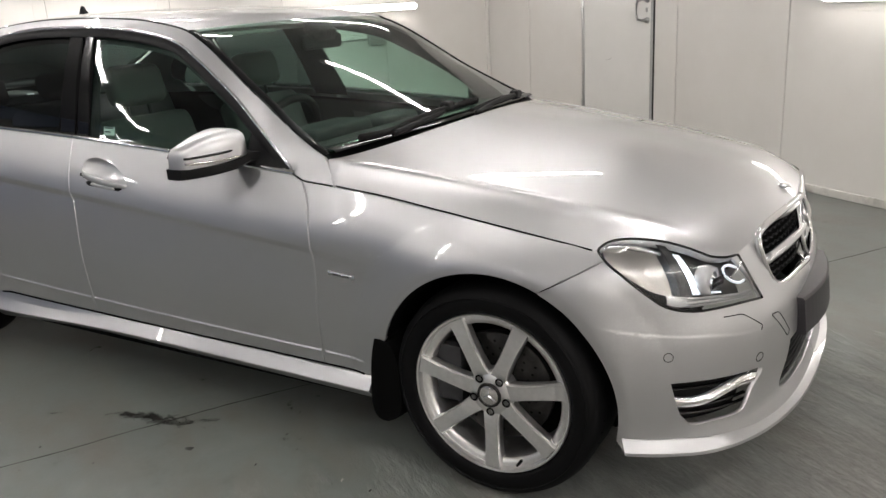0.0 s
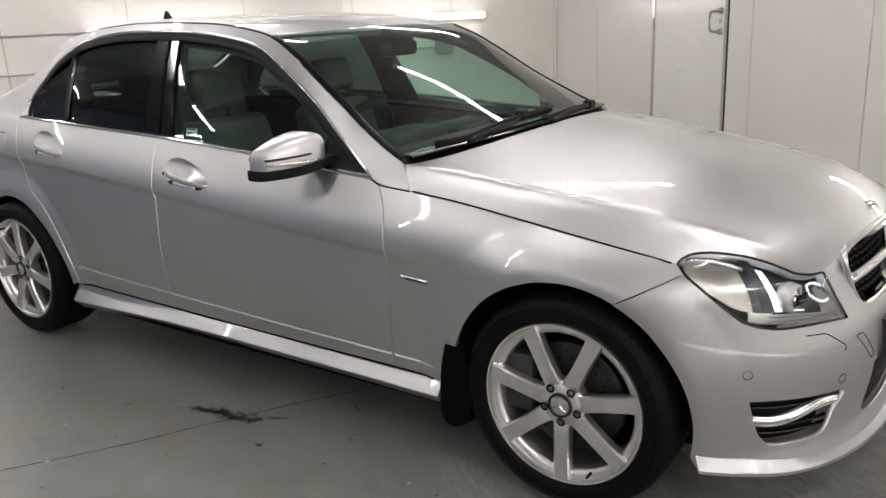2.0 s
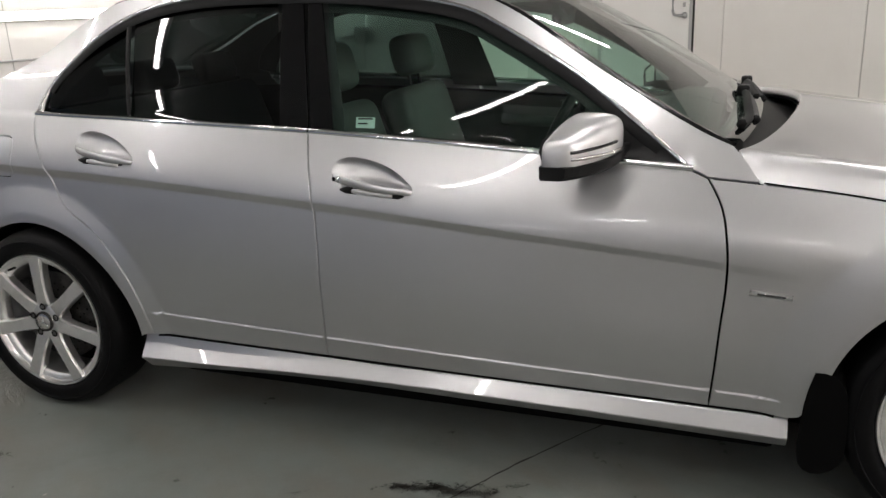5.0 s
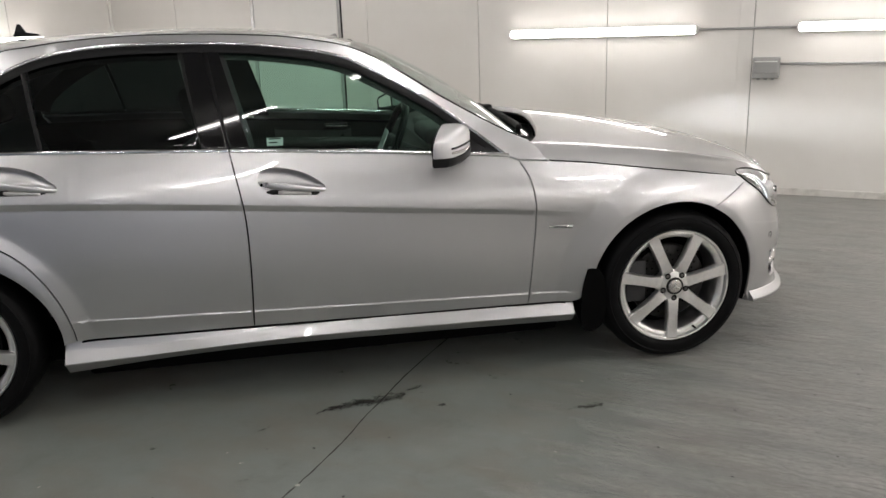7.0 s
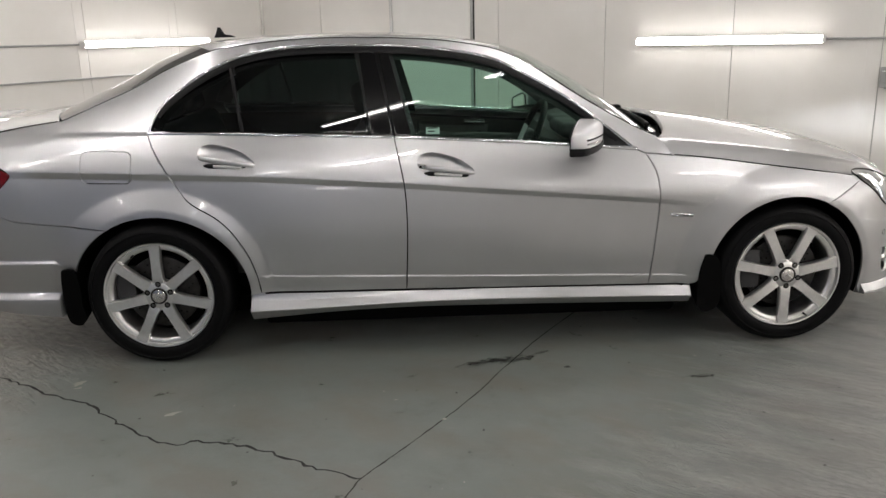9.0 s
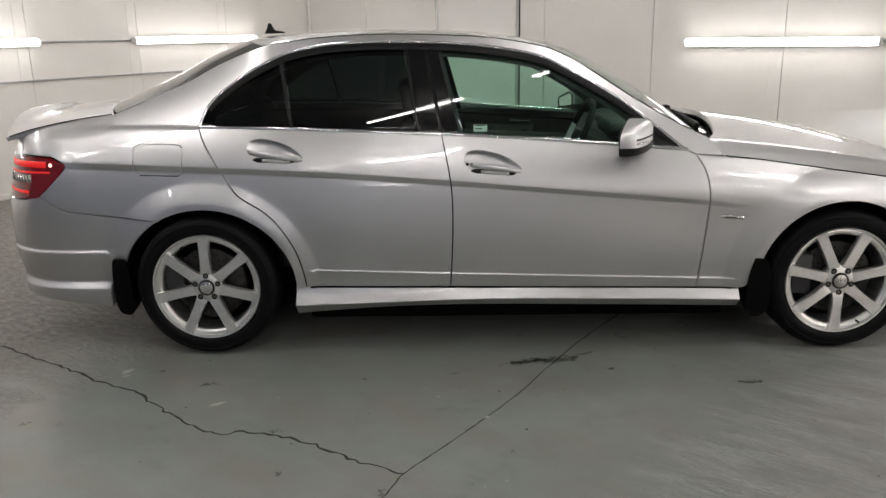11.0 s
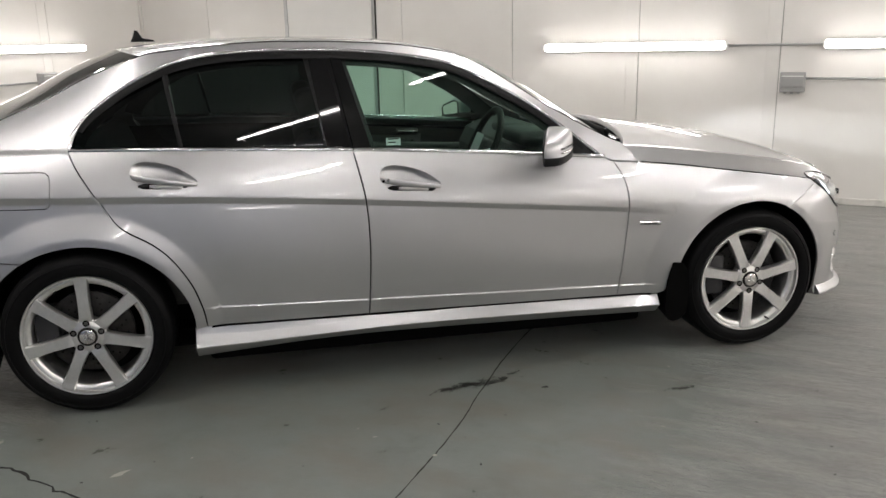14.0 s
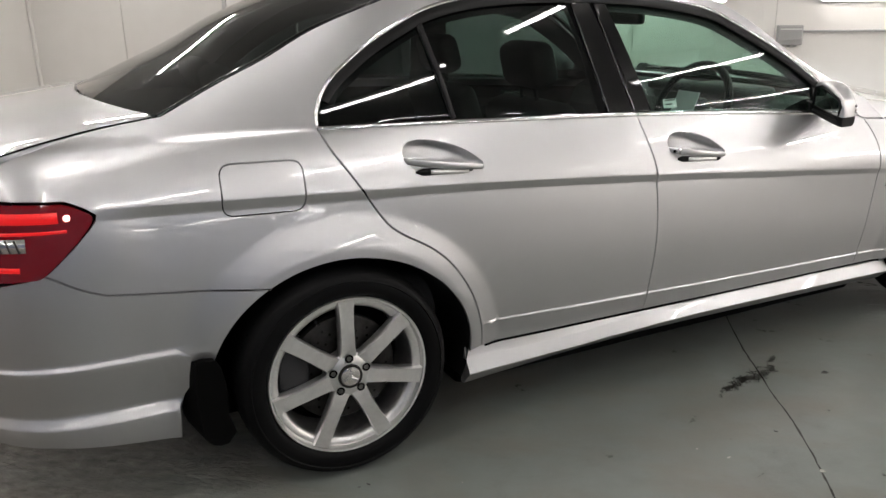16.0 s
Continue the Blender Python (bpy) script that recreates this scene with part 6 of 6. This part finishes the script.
def seat(x, y, label):
    s = thing_part("seat", label)
    bm = box_bm(-.25, .25, -.25, .25, .30, .46, .05, 3, pose(x, y, 0, 0, -6, 0))
    part("cushion", bm, LEATHER, s, "", True)
    bm = box_bm(-.07, .07, -.235, .235, 0, .56, .05, 3, pose(x - .22, y, .44, 0, -18, 0))
    part("backrest", bm, LEATHER, s, "", True)
    bm = box_bm(-.05, .05, -.13, .13, .60, .76, .04, 3, pose(x - .22, y, .44, 0, -14, 0))
    part("headrest", bm, LEATHER, s, "padded pale headrest", True)
    for d in (-.05, .05):
        tube("post", [(x - .37, y + d, .95), (x - .39, y + d, 1.06)], .007, DASH, s, n=6)
    return s


seat(1.28, -.36, "light grey leather front seat")
seat(1.28, .36, "light grey leather front seat")
bench = thing_part("rear_bench", "light grey leather rear bench")
part("cushion", box_bm(.10, .60, -.62, .62, .32, .48, .05, 3), LEATHER, bench, "", True)
part("backrest", box_bm(-.07, .07, -.62, .62, 0, .56, .05, 3, pose(.10, 0, .46, 0, -20, 0)), LEATHER, bench, "", True)
for y in (-.42, 0, .42):
    part("headrest", box_bm(-.045, .045, -.12, .12, 0, .13, .035, 3, pose(-.10, y, 1.0, 0, -16, 0)), DASH, bench, "dark padded headrest", True)
part("parcel_shelf", box_bm(-.52, -.12, -.62, .62, .985, 1.0, .005), DASH, car, "dark parcel shelf")
dash_prof = [(1.78, .58), (1.79, .80), (1.83, .88), (1.90, .912), (1.98, .932), (2.08, .925), (2.12, .90), (2.12, .55)]
verts, faces = [], []
for y in (-.65, .65):
    verts += [(x, y, z) for x, z in dash_prof]
k = len(dash_prof)
faces = [(i, i + 1, k + i + 1, k + i) for i in range(k - 1)] + [tuple(range(k)), tuple(reversed(range(k, 2 * k)))]
dash = shape("dashboard", verts, faces, DASH, car, "dark grey dashboard")
part("instrument_hood", box_bm(1.80, 1.97, -.53, -.19, .90, .968, .03, 3), DASH, dash, "hooded instrument cluster", True)
part("screen_hood", box_bm(1.84, 1.97, -.12, .12, .91, .955, .02, 3), DASH, dash, "", True)
wheel_at = Matrix.Translation((1.67, -.36, .885)) @ Euler((0, radians(24), 0)).to_matrix().to_4x4()
steer = thing_part("steering_wheel", "black leather steering wheel")
tube("wheel_rim", [wheel_at @ Vector((0, .185 * math.cos(2 * math.pi * i / 40), .185 * math.sin(2 * math.pi * i / 40))) for i in range(41)], .016, BLACK_PLASTIC, steer, "black leather rim", n=10, caps=False)
part("wheel_boss", box_bm(-.02, .03, -.07, .07, -.06, .05, .02, 3, wheel_at), DASH, steer, "", True)
for a in (0, 180, 270):
    tube("wheel_spoke", [wheel_at @ Vector((0, .05 * math.cos(radians(a)), .05 * math.sin(radians(a)))), wheel_at @ Vector((0, .18 * math.cos(radians(a)), .18 * math.sin(radians(a))))], .014, BRIGHT_TRIM, steer, n=8)
tube("column", [wheel_at @ Vector((.02, 0, 0)), wheel_at @ Vector((.2, 0, 0))], .04, DASH, steer, n=10)
part("paper_sheet", box_bm(-.001, .001, -.06, .06, -.05, .05, 0, 1, wheel_at @ Matrix.Translation((-.03, .01, .01))), PAPER, steer, "white paper on the steering wheel")
part("console", box_bm(.9, 1.80, -.11, .11, .25, .56, .03, 2), DASH, car, "dark centre console", True)
part("rear_view_mirror", box_bm(-.015, .02, -.12, .12, -.03, .03, .015, 3, pose(1.60, 0, 1.235)), BLACK_PLASTIC, car, "dark rear-view mirror", True)
part("sensor_pod", box_bm(-.04, .05, -.06, .06, -.03, .02, .015, 3, pose(1.60, 0, 1.285, 0, 30, 0)), BLACK_PLASTIC, car, "", True)
for sd in (1, -1):
    # trim inside the doors and round the openings
    door_card = line([(.10, .955), (.45, .40), (2.1, .36), (2.10, .86), (1.5, .915), (1.04, .945), (.10, .975)], .08)
    panel("door_card", door_card, body, DASH, car, "dark inner door trim", depth=0, sink=.075, flip=sd, step=.1)
    panel("door_inlay", line([(1.16, .80), (1.16, .872), (1.98, .838), (1.98, .77), (1.16, .80)], .05), lambda a, b: (a, body(a, b)[1] + .083, b), LEATHER, car, "pale grey panel inside the door", depth=0, flip=sd, step=.06)
    pull = part("door_pull", box_bm(1.43, 1.56, -.012, .012, .838, .868, .006, 2, Matrix.Translation((0, sd * (body(1.5, .85)[1] + .094), 0))), BLACK_PLASTIC, car, "dark inner door pull", True)
    tube("pull_lever", [(1.44, sd * (body(1.5, .85)[1] + .108), .858), (1.55, sd * (body(1.5, .85)[1] + .108), .851)], .006, CHROME, pull, "chrome lever", n=8)
    ribbon("door_armrest", line([(1.15, .78), (1.95, .74)], .05), lambda a, b: (a, body(a, b)[1] + .08, b), .05, LEATHER, car, "pale strip inside the door", -.02, sd)
    panel("inner_pillar", [(p[0], p[1]) for p in line([(.93, .97), (1.14, .96), (1.04, 1.335), (.88, 1.34), (.93, .97)], .05)], body, DASH, car, "dark inner pillar trim", depth=0, sink=.04, flip=sd, step=.06)
    inner_rail = [(p[0], p[1] - .02) for p in window_top[2:-3]]
    ribbon("rail_trim", inner_rail, lambda a, b: (a, body(a, b)[1] + .035, b), .085, DASH, car, "dark trim along the roof rail", 0.0, sd)
    part("sun_visor", box_bm(1.40, 1.56, sd * .36 - .15, sd * .36 + .15, -.008, .008, .006, 2, Matrix.Translation((0, 0, 1.292))), LINER, car, "pale sun visor", True)
sticker = [(1.178, .972), (1.236, .971), (1.236, 1.000), (1.178, 1.001)]
label_sheet = panel("window_sticker", line(sticker + sticker[:1], .01), body, PAPER, car, "small white sticker on the front door glass", step=.012, depth=0, sink=.0135)
for z, w in ((.993, .044), (.980, .030)):
    ribbon("printed_bar", line([(1.185, z), (1.185 + w, z)], .01), lambda a, b: (a, body(a, b)[1] + .0122, b), .005, DASH, label_sheet, "dark printed line", .0004)
